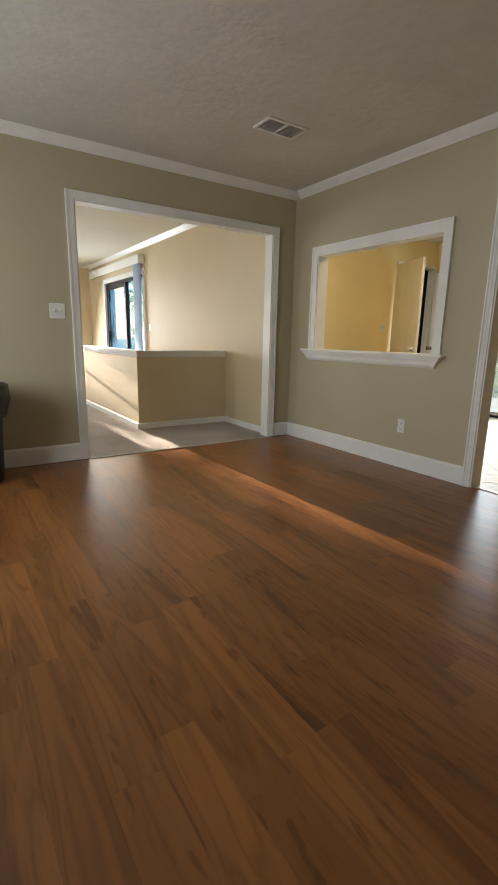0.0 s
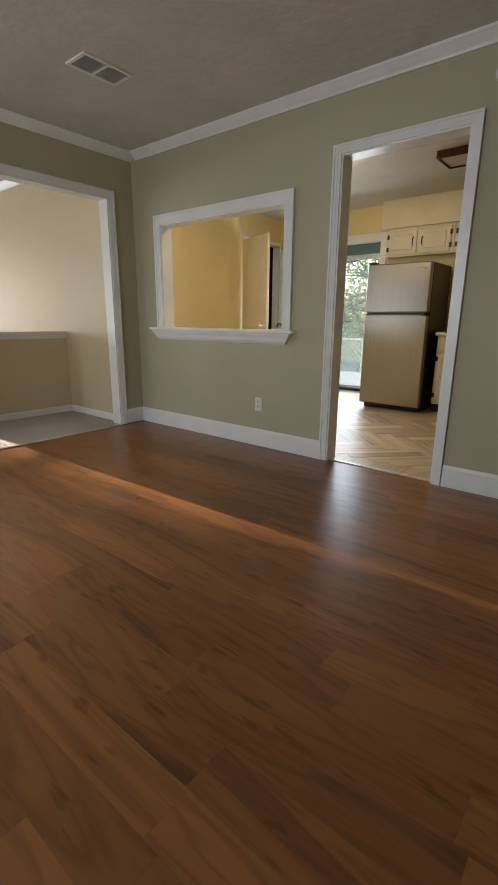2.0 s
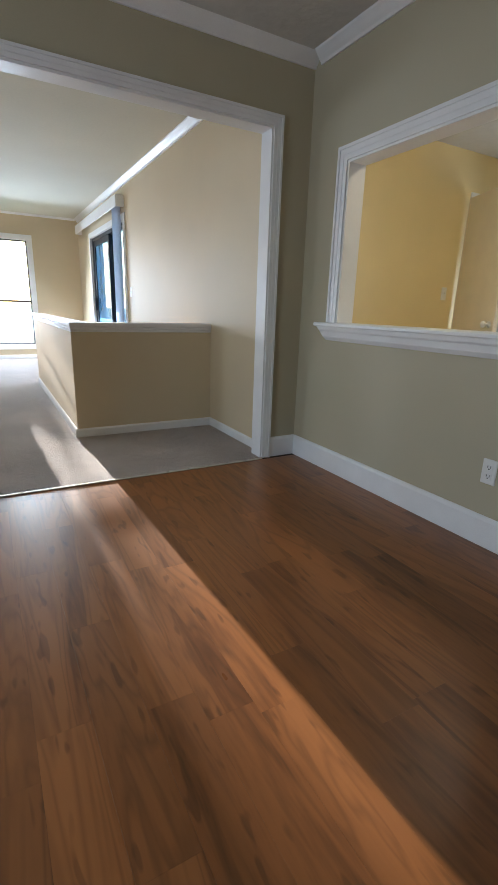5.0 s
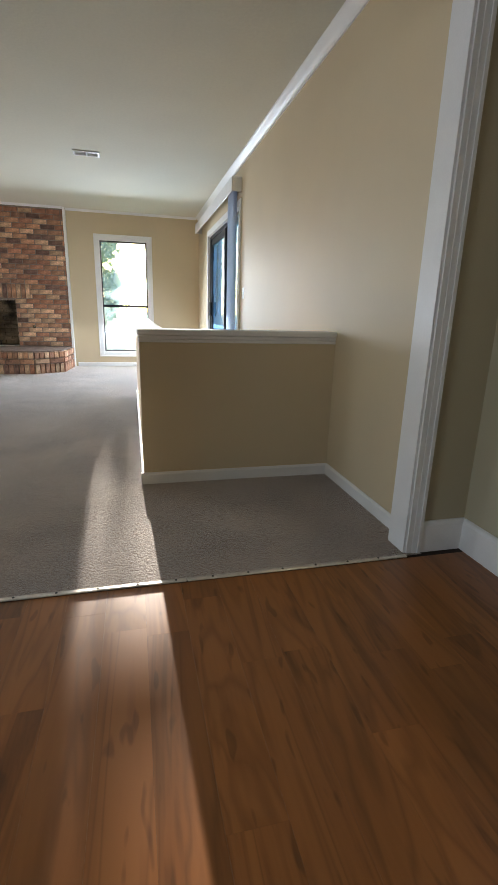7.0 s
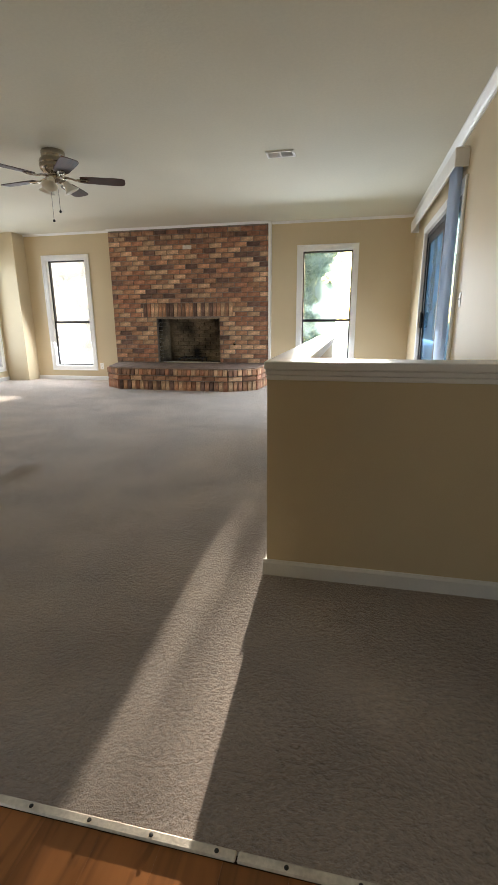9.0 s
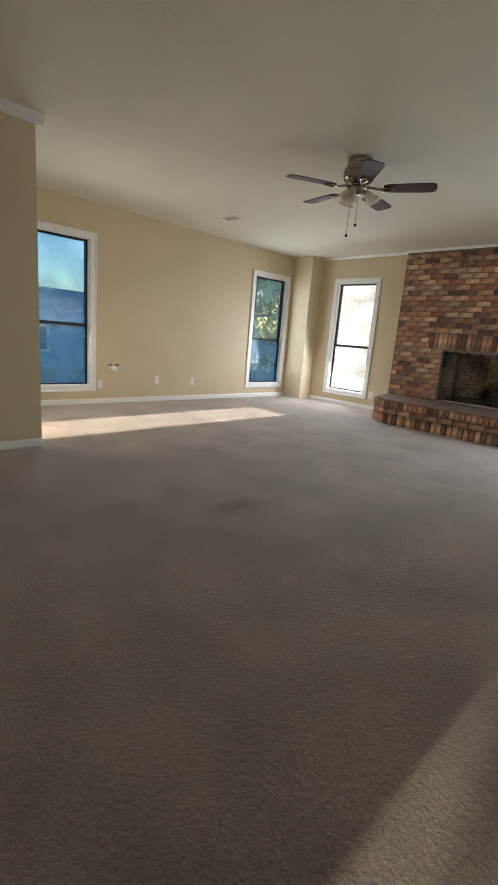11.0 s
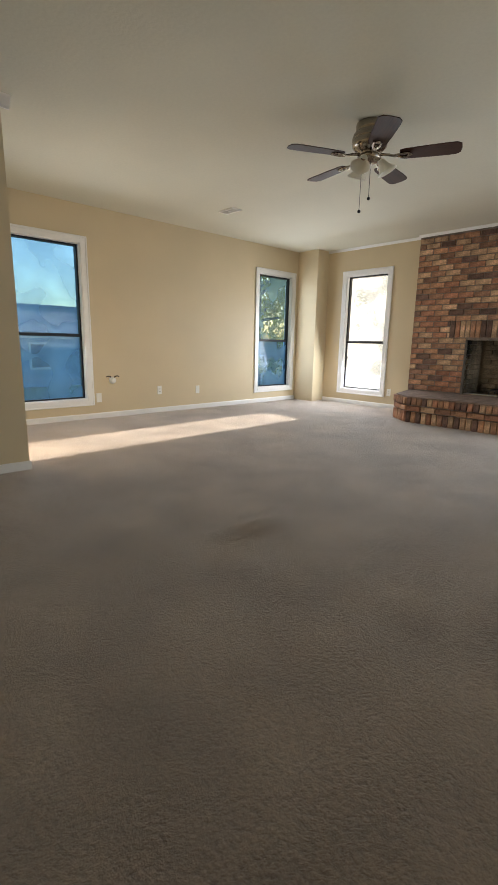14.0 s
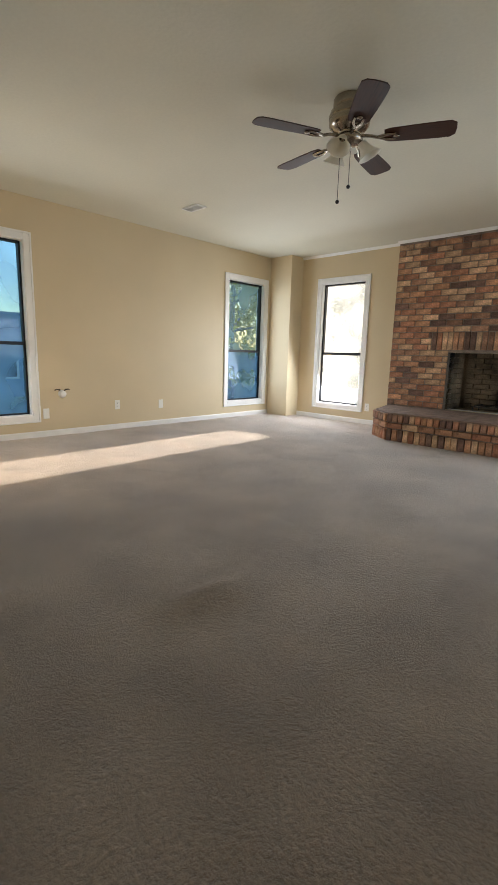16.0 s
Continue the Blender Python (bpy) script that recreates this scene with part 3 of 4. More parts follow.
# half wall round the stairwell
def half_wall():
    root = tagged(new("wall_half"), "beige half wall with a white cap rail", "half wall", kind="structure")
    boxes("wall", [(1.90, 3.04, 5.015, 5.135, 0, 0.83), (1.90, 2.02, 5.135, 7.95, 0, 0.83)], BEIGE, root)
    bm = bmesh.new()
    for z0, z1, o in ((0.812, 0.832, 0.006), (0.832, 0.852, 0.011), (0.852, 0.882, 0.02)):
        add_box(bm, 1.90 - o * 0.5, 3.04, 5.015 - o, 5.135 + o, z0, z1, bevel=0.004)
        add_box(bm, 1.90 - o * 0.5, 2.02 + o, 5.135 + o, 7.95 + o, z0, z1, bevel=0.004)
    put("cap", bm, WHITE, root)
    bm = bmesh.new()
    for p0, p1, dr in (((1.885, 5.015, 0), (3.03, 5.015, 0), (0, -1)), ((1.90, 5.0155, 0), (1.90, 7.95, 0), (-1, 0))):
        rings = [[bm.verts.new(Vector(p) + Vector((*dr, 0)) * o + Vector((0, 0, h))) for o, h in BASE_S] for p in (p0, p1)]
        n = len(BASE_S)
        for k in range(n):
            bm.faces.new((rings[0][k], rings[0][(k + 1) % n], rings[1][(k + 1) % n], rings[1][k]))
        bm.faces.new(rings[0]), bm.faces.new(rings[1][::-1])
    bmesh.ops.recalc_face_normals(bm, faces=bm.faces)
    put("baseboard", bm, WHITE, root)


half_wall()


# ---- windows ----
def window(name, axis, face, inn, a0, a1, z0, z1, upper, lower, rail=1.03, depth=0.15):
    """A tall single-hung window: white casing and reveal, dark metal frame, meeting rail, two panes. inn: the way to the room."""
    root = tagged(new(name), "tall window with dark metal frame and white casing", "window", kind="structure")

    def bx(bm, c0, c1, A0, A1, Z0, Z1, bev=0.003):
        c0, c1 = sorted((face + inn * c0, face + inn * c1))
        add_box(bm, *((c0, c1, A0, A1, Z0, Z1) if axis == "x" else (A0, A1, c0, c1, Z0, Z1)), bevel=bev)
    bm = bmesh.new()
    w = 0.08
    for i, o, t in ((0, 0.75, 0.014), (0.75, 1.0, 0.02)):
        bx(bm, 0, t, a0 - w * o, a0 - w * i, z0 - w * o, z1 + w * o)
        bx(bm, 0, t, a1 + w * i, a1 + w * o, z0 - w * o, z1 + w * o)
        bx(bm, 0, t, a0 - w * i, a1 + w * i, z1 + w * i, z1 + w * o)
        bx(bm, 0, t, a0 - w * i, a1 + w * i, z0 - w * o, z0 - w * i)
    for A0, A1, Z0, Z1 in ((a0, a0 + 0.01, z0, z1), (a1 - 0.01, a1, z0, z1), (a0 + 0.01, a1 - 0.01, z1 - 0.01, z1), (a0 + 0.01, a1 - 0.01, z0, z0 + 0.01)):
        bx(bm, 0.003, -0.09, A0, A1, Z0, Z1, 0)
    put("casing", bm, WHITE, root)
    bm = bmesh.new()
    f = 0.028
    for A0, A1, Z0, Z1 in ((a0, a0 + f, z0, z1), (a1 - f, a1, z0, z1), (a0 + f, a1 - f, z1 - f, z1), (a0 + f, a1 - f, z0, z0 + f)):
        bx(bm, -0.055, -0.125, A0, A1, Z0, Z1)
    bx(bm, -0.06, -0.12, a0 + f, a1 - f, rail - 0.02, rail + 0.016)
    bx(bm, -0.05, -0.06, (a0 + a1) / 2 - 0.03, (a0 + a1) / 2 + 0.03, rail + 0.002, rail + 0.014)
    put("frame", bm, BRONZE, root)
    for Z0, Z1, m, c in ((rail, z1 - 0.01, upper, -0.105), (z0 + 0.01, rail, lower, -0.08)):
        bm = bmesh.new()
        bx(bm, c, c - 0.004, a0 + 0.01, a1 - 0.01, Z0, Z1, 0)
        pane = put("pane", bm, m, root)
        pane.visible_shadow = False
    return root


window("window_1", "y", 11.0, -1, -3.14, -2.38, 0.25, 2.08, MIST, MIST)
window("window_2", "y", 11.0, -1, 1.38, 2.16, 0.25, 2.08, HAZEGLASS, HAZEGLASS)
window("window_3", "x", -3.96, 1, 6.06, 6.83, 0.25, 2.08, BLUEGLASS, BLUEGLASS)
window("window_4", "x", -3.96, 1, 9.77, 10.56, 0.25, 2.08, HAZEGLASS, BLUEGLASS)


# unseen window, added as an opening for the dining room's fill light
def added_dining_window():
    root = tagged(new("window_5"), "added white-framed window, unseen, that lets light through the olive wall", "window", kind="structure")
    boxes("frame", [(-1.49, -1.43, 1.5, 1.55, 0.7, 1.98), (-1.49, -1.43, 3.05, 3.1, 0.7, 1.98), (-1.49, -1.43, 1.55, 3.05, 0.7, 0.75), (-1.49, -1.43, 1.55, 3.05, 1.93, 1.98), (-1.49, -1.43, 2.28, 2.32, 0.75, 1.93)], WHITE, root)
    boxes("pane", [(-1.462, -1.458, 1.55, 3.05, 0.75, 1.93)], GLASS, root).visible_shadow = False


added_dining_window()


def sliding_door():
    root = tagged(new("door_1"), "dark-framed sliding glass patio door, closed", "door", kind="structure")
    bm = bmesh.new()
    add_box(bm, 3.022, 3.04, 7.64, 7.72, 0, 2.14, bevel=0.004)
    add_box(bm, 3.022, 3.04, 9.86, 9.94, 0, 2.14, bevel=0.004)
    add_box(bm, 3.022, 3.04, 7.72, 9.86, 2.06, 2.14, bevel=0.004)
    put("casing", bm, WHITE, root)
    bm = bmesh.new()
    for b in ((3.06, 3.18, 7.72, 7.77, 0, 2.06), (3.06, 3.18, 9.81, 9.86, 0, 2.06), (3.06, 3.18, 7.77, 9.81, 2.01, 2.06), (3.06, 3.18, 7.77, 9.81, 0, 0.05),
              (3.07, 3.11, 8.72, 8.80, 0.05, 2.01), (3.12, 3.16, 8.76, 8.84, 0.05, 2.01), (3.07, 3.11, 9.72, 9.81, 0.05, 2.01), (3.07, 3.11, 8.80, 9.72, 0.05, 0.14), (3.07, 3.11, 8.80, 9.72, 1.93, 2.01)):
        add_box(bm, *b, bevel=0.004)
    put("frame", bm, BRONZE, root)
    boxes("handle", [(3.035, 3.07, 9.745, 9.775, 0.92, 1.12)], BLACKP, root, 0.006)
    for b in ((3.085, 3.09, 8.79, 9.73, 0.1, 1.97), (3.138, 3.143, 7.77, 8.8, 0.05, 2.01)):
        boxes("pane", [b], BLUEGLASS, root).visible_shadow = False


sliding_door()


def valance_and_blinds():
    root = tagged(new("blind_valance"), "white valance box over a patio door", "valance")
    bm = bmesh.new()
    add_box(bm, 2.93, 2.945, 7.66, 10.62, 2.20, 2.34, bevel=0.004)
    add_box(bm, 2.945, 3.035, 7.66, 10.62, 2.325, 2.34, bevel=0.003)
    add_box(bm, 2.945, 3.038, 10.605, 10.62, 2.20, 2.325, bevel=0.003)
    add_box(bm, 2.945, 3.038, 7.66, 7.675, 2.20, 2.325, bevel=0.003)
    put("box", bm, WHITE, root)
    boxes("track", [(2.97, 3.0, 7.70, 10.58, 2.285, 2.31)], METALW, root)
    vb = tagged(new("vertical_blind"), "pale vertical blind slats drawn to one side", "blind")
    for k in range(4):
        bm = bmesh.new()
        n = 6
        a = radians(62 + 6 * math.sin(k * 2.1))
        rows = []
        for z in (0.03, 2.285):
            r0 = []
            for i in range(n + 1):
                s = (i / n - 0.5) * 0.085
                bow = 0.008 * (1 - (2 * i / n - 1) ** 2)
                r0.append(bm.verts.new((2.985 + s * math.sin(a) * 0.9 + bow * math.cos(a), 7.76 + k * 0.075 + s * math.cos(a), z)))
            rows.append(r0)
        for i in range(n):
            bm.faces.new((rows[0][i], rows[0][i + 1], rows[1][i + 1], rows[1][i]))
        bmesh.ops.solidify(bm, geom=bm.faces[:], thickness=0.0015)
        put("slat", bm, CURTAIN, vb, True)


valance_and_blinds()


# ---- fireplace ----
FX0, FX1, FY = -1.86, 0.86, 10.90
CH = 0.0755
BW = 0.2065


def brick_mesh(lx, ly, lz, seed):
    bm = bmesh.new()
    add_box(bm, -lx / 2, lx / 2, -ly / 2, ly / 2, -lz / 2, lz / 2, bevel=0.004)
    rnd = random.Random(seed)
    for v in bm.verts:
        v.co += Vector([rnd.uniform(-0.0022, 0.0022) for _ in range(3)])
    me = bpy.data.meshes.new("brick")
    bm.normal_update()
    bm.to_mesh(me)
    bm.free()
    return me


brick_pool = {}


def brick(parent, size, at, rz, rnd, mi=None):
    """One brick as a piece of its own, on a shared mesh."""
    if mi is None:
        mi = rnd.choices(range(5), (22, 26, 28, 15, 20))[0]
    key = (size, mi, rnd.randrange(3))
    if key not in brick_pool:
        me = brick_mesh(*size, len(brick_pool))
        me.materials.append(BRICKS[mi])
        brick_pool[key] = me
    ob = new("brick", brick_pool[key])
    ob.parent = parent
    ob.matrix_basis = pose(*at, 0, 0, rz)
    return ob


def fireplace():
    rnd = random.Random(5)
    root = tagged(new("fireplace"), "red-brown brick fireplace wall with a sooty open firebox", "fireplace", kind="structure")
    # mortar backing with the firebox opening
    boxes("mortar", [(FX0 + 0.004, -1.072, 10.912, 10.998, 0, HL - 0.002), (0.042, FX1 - 0.004, 10.912, 10.998, 0, HL - 0.002), (-1.072, 0.042, 10.912, 10.998, 1.072, HL - 0.002), (-1.072, 0.042, 10.912, 10.998, 0, 0.335)], MORTAR, root)
    # bricks in running bond, with a plain pier and a soldier course round the firebox
    rest = bmesh.new()
    rest_faces = []
    placed = 0
    z0 = 0.345
    n = int((HL - z0) / CH)
    for c in range(n + 1):
        zc = z0 + c * CH + CH / 2
        if zc + 0.032 > HL - 0.003:
            continue
        soldier = 1.08 < zc < 1.30
        x = FX0 + (0.0 if c % 2 else -BW / 2)
        while x < FX1:
            a, b = max(x, FX0), min(x + BW, FX1)
            x += BW
            spans = [(a, b)]
            lo, hi = (-1.30, 0.27) if soldier else (-1.07, 0.04)
            if soldier or zc < 1.08:
                spans = []
                if a < lo:
                    spans.append((a, min(b, lo)))
                if b > hi:
                    spans.append((max(a, hi), b))
            for a2, b2 in spans:
                if b2 - a2 < 0.03:
                    continue
                w = round((b2 - a2) - 0.012, 3)
                if placed < 300:
                    brick(root, (w, 0.075, 0.0635), ((a2 + b2) / 2, FY + 0.0375 + rnd.uniform(-0.002, 0.003), zc), rnd.uniform(-0.4, 0.4), rnd)
                    placed += 1
                else:
                    mi = rnd.choices(range(5), (22, 26, 28, 15, 20))[0]
                    d = rnd.uniform(-0.002, 0.003)
                    add_box(rest, (a2 + b2) / 2 - w / 2, (a2 + b2) / 2 + w / 2, FY + d, FY + 0.075 + d, zc - 0.032, zc + 0.032, bevel=0.004, mi=mi)
    for k in range(23):
        brick(root, (0.058, 0.075, 0.216), (-1.265 + k * 0.0685, FY + 0.036 + rnd.uniform(-0.003, 0.002), 1.2135), 0, rnd)
    tagged(put("brickwork", rest, BRICKS, root), kind="stuff")
    # firebox: splayed brick sides, back and floor
    boxes("firebox", [(-1.13, -1.07, 10.98, 11.56, 0.28, 1.2), (0.04, 0.10, 10.98, 11.56, 0.28, 1.2), (-1.13, 0.10, 11.50, 11.56, 0.28, 1.2), (-1.13, 0.10, 10.98, 11.56, 0.28, 0.335), (-1.13, 0.10, 10.98, 11.56, 1.12, 1.2)], SOOT, root)
    inner = bmesh.new()
    for c in range(11):
        z = 0.345 + c * 0.067
        off = (c % 2) * 0.1
        for k in range(7):
            xa = max(-1.0, -1.1 + k * 0.205 - off)
            xb = min(-0.03, -1.1 + k * 0.205 - off + 0.195)
            if xb - xa > 0.03:
                add_box(inner, xa, xb, 11.44, 11.50, z, z + 0.057, bevel=0.004)
        for k in range(4):
            ya, yb = max(10.985, 10.93 + k * 0.16 - off * 0.7), min(11.44, 10.93 + k * 0.16 - off * 0.7 + 0.15)
            if yb - ya > 0.03:
                add_box(inner, -1.07, -1.045, ya, yb, z, z + 0.057, bevel=0.004)
                add_box(inner, 0.015, 0.04, ya, yb, z, z + 0.057, bevel=0.004)
    tagged(put("firebrick", inner, SOOT, root), "soot-blackened firebrick", kind="stuff")
    boxes("grate", [(-0.75 + k * 0.12, -0.735 + k * 0.12, 11.1, 11.4, 0.40, 0.415) for k in range(4)] + [(-0.8, -0.33, y, y + 0.015, 0.385, 0.40) for y in (11.13, 11.36)] + [(x, x + 0.015, y, y + 0.015, 0.335, 0.385) for x in (-0.78, -0.36) for y in (11.13, 11.36)], BLACKP, root)
    # gas key escutcheon
    bm = bmesh.new()
    lathe(bm, [(0.026, 0.0), (0.024, 0.006), (0.012, 0.009), (0.010, 0.02), (0.0001, 0.02)], 18)
    ob = put("gas_key_plate", bm, NICKEL, root, True)
    ob.matrix_basis = pose(0.29, FY - 0.001, 0.66, 90, 0, 0)
    boxes("vent_brick", [(-0.55, -0.40, FY - 0.004, FY + 0.03, 2.155, 2.215)], METALW, root, 0.003)
    # white trim strip at the chimney's edge
    tagged(boxes("trim_chimney_edge", [(FX1, FX1 + 0.035, 10.885, 10.998, 0.0, HL - 0.004)], WHITE, bevel=0.004), "white painted edge strip beside the brickwork", "trim", kind="structure")
    # raised hearth with canted corners
    hearth = tagged(new("hearth"), "raised brick hearth with a worn brown top and canted corners", "hearth", kind="structure")
    poly = [(-1.84, 10.895), (-1.66, 10.22), (-1.36, 9.98), (0.42, 9.94), (0.80, 10.18), (0.855, 10.895)]
    for nm, z0_, z1_, grow, m in (("core", 0.0, 0.30, -0.02, MORTAR), ("cap", 0.318, 0.338, -0.012, SLATE)):
        bm = bmesh.new()
        cx, cy = -0.5, 10.6
        pts = [(x + grow * (1 if x > cx else -1) * (1 if abs(x - cx) > 1.2 else 0.3), y - (grow if y < 10.8 else 0)) for x, y in poly]
        lo = [bm.verts.new((x, y, z0_)) for x, y in pts]
        hi = [bm.verts.new((x, y, z1_)) for x, y in pts]
        bm.faces.new(hi), bm.faces.new(lo[::-1])
        for k in range(len(pts)):
            bm.faces.new((lo[k], lo[(k + 1) % len(pts)], hi[(k + 1) % len(pts)], hi[k]))
        bmesh.ops.recalc_face_normals(bm, faces=bm.faces)
        put(nm, bm, m, hearth)
    for (xa, ya), (xb, yb) in zip(poly, poly[1:]):
        L = math.hypot(xb - xa, yb - ya)
        m = max(1, int(L / 0.0685))
        ang = math.degrees(math.atan2(yb - ya, xb - xa))
        for k in range(m):
            f = (k + 0.5) / m
            px, py = xa + (xb - xa) * f, ya + (yb - ya) * f
            brick(hearth, (0.058, 0.05, 0.138), (px, py + 0.012, 0.071), ang, rnd)
            brick(hearth, (0.058, 0.06, 0.088), (px, py + 0.006, 0.276), ang, rnd)
        m = max(1, round(L / BW))
        for k in range(m):
            f = (k + 0.5) / m
            brick(hearth, (round(L / m - 0.012, 3), 0.05, 0.062), (xa + (xb - xa) * f, ya + (yb - ya) * f + 0.012, 0.186), ang, rnd)


# ---- ceiling fan ----
def ceiling_fan(cx, cy):
    root = tagged(new("ceiling_fan"), "brushed nickel ceiling fan with five dark walnut blades", "ceiling fan")
    root.location, root.scale = (cx, cy, HL - 0.0255), (1.12, 1.12, 0.95)
    bm = bmesh.new()
    lathe(bm, [(0.0001, 0.03), (0.085, 0.03), (0.092, 0.015), (0.092, -0.03), (0.088, -0.036), (0.105, -0.05), (0.112, -0.075), (0.112, -0.088), (0.106, -0.094), (0.112, -0.10), (0.108, -0.135), (0.088, -0.16), (0.06, -0.172), (0.056, -0.19), (0.074, -0.198), (0.078, -0.215), (0.06, -0.235), (0.03, -0.25), (0.0001, -0.252)], 36)
    put("motor", bm, NICKEL, root, True)
    for k in range(5):
        a = 27 + 72 * k
        bm = bmesh.new()
        prof = [(0.19, 0.045), (0.22, 0.055), (0.34, 0.062), (0.47, 0.066), (0.52, 0.064), (0.545, 0.045), (0.55, 0.0)]
        pts = [(x, w) for x, w in prof] + [(x, -w) for x, w in prof[-2::-1]]
        top = [bm.verts.new((x, y, 0.003 - y * 0.17)) for x, y in pts]
        low = [bm.verts.new((x, y, -0.003 - y * 0.17)) for x, y in pts]
        bm.faces.new(top), bm.faces.new(low[::-1])
        for i in range(len(pts)):
            bm.faces.new((top[i], low[i], low[(i + 1) % len(pts)], top[(i + 1) % len(pts)]))
        bmesh.ops.recalc_face_normals(bm, faces=bm.faces)
        blade = put("blade", bm, WALNUT, root)
        blade.matrix_basis = pose(0, 0, -0.205, 0, 0, a)
        bm = bmesh.new()
        tube(bm, [(0.07, 0, 0.012), (0.12, 0, 0.004), (0.155, 0.0, -0.008), (0.20, 0.022, -0.012), (0.25, 0.022, -0.012)], 0.011, 0.007, 8)
        tube(bm, [(0.155, 0.0, -0.008), (0.20, -0.022, -0.006), (0.25, -0.022, -0.005)], 0.010, 0.007, 8)
        lathe(bm, [(0.0001, 0.0), (0.016, -0.002), (0.016, -0.01), (0.0001, -0.013)], 12, (0.25, 0, -0.004))
        br = put("bracket", bm, NICKEL, root, True)
        br.matrix_basis = pose(0, 0, -0.205, 0, 0, a)
    for k in range(3):
        a = radians(40 + 120 * k)
        bm = bmesh.new()
        lathe(bm, [(0.020, 0.0), (0.026, -0.012), (0.030, -0.035), (0.042, -0.065), (0.060, -0.088), (0.066, -0.095), (0.062, -0.094), (0.040, -0.064), (0.027, -0.034), (0.018, -0.002)], 24)
        sh = put("shade", bm, FROST, root, True)
        sh.matrix_basis = pose(0.072 * math.cos(a), 0.072 * math.sin(a), -0.225, 0, 0, math.degrees(a)) @ pose(0, 0, 0, 0, -32, 0)
        bm = bmesh.new()
        tube(bm, [(0.03, 0, -0.222), (0.06, 0, -0.215), (0.078, 0, -0.235)], 0.012, 0.019, 10)
        ar = put("arm", bm, NICKEL, root, True)
        ar.matrix_basis = pose(0, 0, 0, 0, 0, math.degrees(a))
    for dx, dy, ln in ((0.03, -0.02, 0.25), (-0.03, -0.03, 0.33)):
        bm = bmesh.new()
        tube(bm, [(dx, dy, -0.24), (dx, dy, -0.24 - ln)], 0.0016, 0.0016, 6)
        lathe(bm, [(0.0001, 0.012), (0.007, 0.008), (0.011, -0.002), (0.008, -0.012), (0.0001, -0.015)], 12, (dx, dy, -0.25 - ln))
        put("pull_chain", bm, BRONZE, root, True)


ceiling_fan(-0.50, 7.48)


# ---- vents, plates, switches ----
def ceiling_vent(cx, cy, lx, ly, label, zc=H):
    root = tagged(new("ceiling_vent"), label, "vent")
    root.location = (cx, cy, zc)
    bm = bmesh.new()
    f = 0.022
    for b in ((-lx / 2, lx / 2, -ly / 2, -ly / 2 + f), (-lx / 2, lx / 2, ly / 2 - f, ly / 2), (-lx / 2, -lx / 2 + f, -ly / 2 + f, ly / 2 - f), (lx / 2 - f, lx / 2, -ly / 2 + f, ly / 2 - f), (-0.008, 0.008, -ly / 2 + f, ly / 2 - f)):
        add_box(bm, *b, -0.012, 0.0, bevel=0.003)
    put("frame", bm, WHITE, root)
    boxes("duct", [(-lx / 2 + f, lx / 2 - f, -ly / 2 + f, ly / 2 - f, -0.003, -0.0005)], SLOT, root)
    k = 0
    y = -ly / 2 + f + 0.01
    while y < ly / 2 - f - 0.004:
        for s, (xa, xb) in ((-1, (-lx / 2 + f, -0.008)), (1, (0.008, lx / 2 - f))):
            bm = bmesh.new()
            add_box(bm, xa, xb, -0.007, 0.007, -0.0008, 0.0008)
            put("slat", bm, WHITE, root).matrix_basis = pose(0, y, -0.008, 62, 0, 0)
        y += 0.017


ceiling_vent(2.22, 2.90, 0.34, 0.20, "white metal ceiling air vent with slats")
ceiling_vent(1.48, 8.02, 0.26, 0.16, "white metal ceiling air vent with slats", HL)
ceiling_vent(-2.90, 8.23, 0.26, 0.14, "white metal ceiling air vent with slats", HL)


def wall_plate(name, label, cat, at, rz, kind_, w=0.07, h=0.115):
    """A wall plate, built facing -y, with toggles or sockets."""
    root = tagged(new(name), label, cat)
    root.matrix_basis = pose(*at, 0, 0, rz)
    boxes("plate", [(-w / 2, w / 2, -0.006, 0, -h / 2, h / 2)], PLATE, root, 0.003)
    bm = bmesh.new()
    if kind_ == "outlet":
        for z in (-0.021, 0.021):
            add_box(bm, -0.0165, 0.0165, -0.008, -0.004, z - 0.014, z + 0.014, bevel=0.0015)
        tagged(put("socket", bm, PLATE, root), kind="stuff")
        sl = [(x - 0.0015, x + 0.0015, -0.0085, -0.0065, z - 0.005, z + 0.005) for z in (-0.018, 0.024) for x in (-0.007, 0.007)] + [(-0.003, 0.003, -0.0085, -0.0065, z - 0.013, z - 0.008) for z in (-0.018, 0.024)]
        tagged(boxes("slot", sl, SLOT, root), kind="stuff")
    elif kind_ == "switch":
        bm.free()
        n = 2 if w > 0.1 else 1
        for k in range(n):
            x = (k - (n - 1) / 2) * 0.046
            boxes("toggle", [(x - 0.005, x + 0.005, -0.018, -0.006, -0.004, 0.014)], PLATE, root, 0.002)
    else:
        bm.free()
    return root


wall_plate("outlet", "white duplex outlet on the olive wall", "outlet", (3.25, 2.465, 0.35), -90, "outlet")
wall_plate("light_switch", "white double light switch beside the opening", "light switch", (0.89, 3.99, 1.22), 0, "switch", 0.118, 0.118)
wall_plate("outlet", "white duplex outlet low on the olive wall", "outlet", (0.36, 3.99, 0.33), 0, "outlet")
wall_plate("light_switch", "white light switch beside the patio door", "light switch", (3.04, 7.48, 1.18), -90, "switch")
wall_plate("light_switch", "white light switch on the yellow wall", "light switch", (5.18, 4.42, 1.21), 0, "switch")
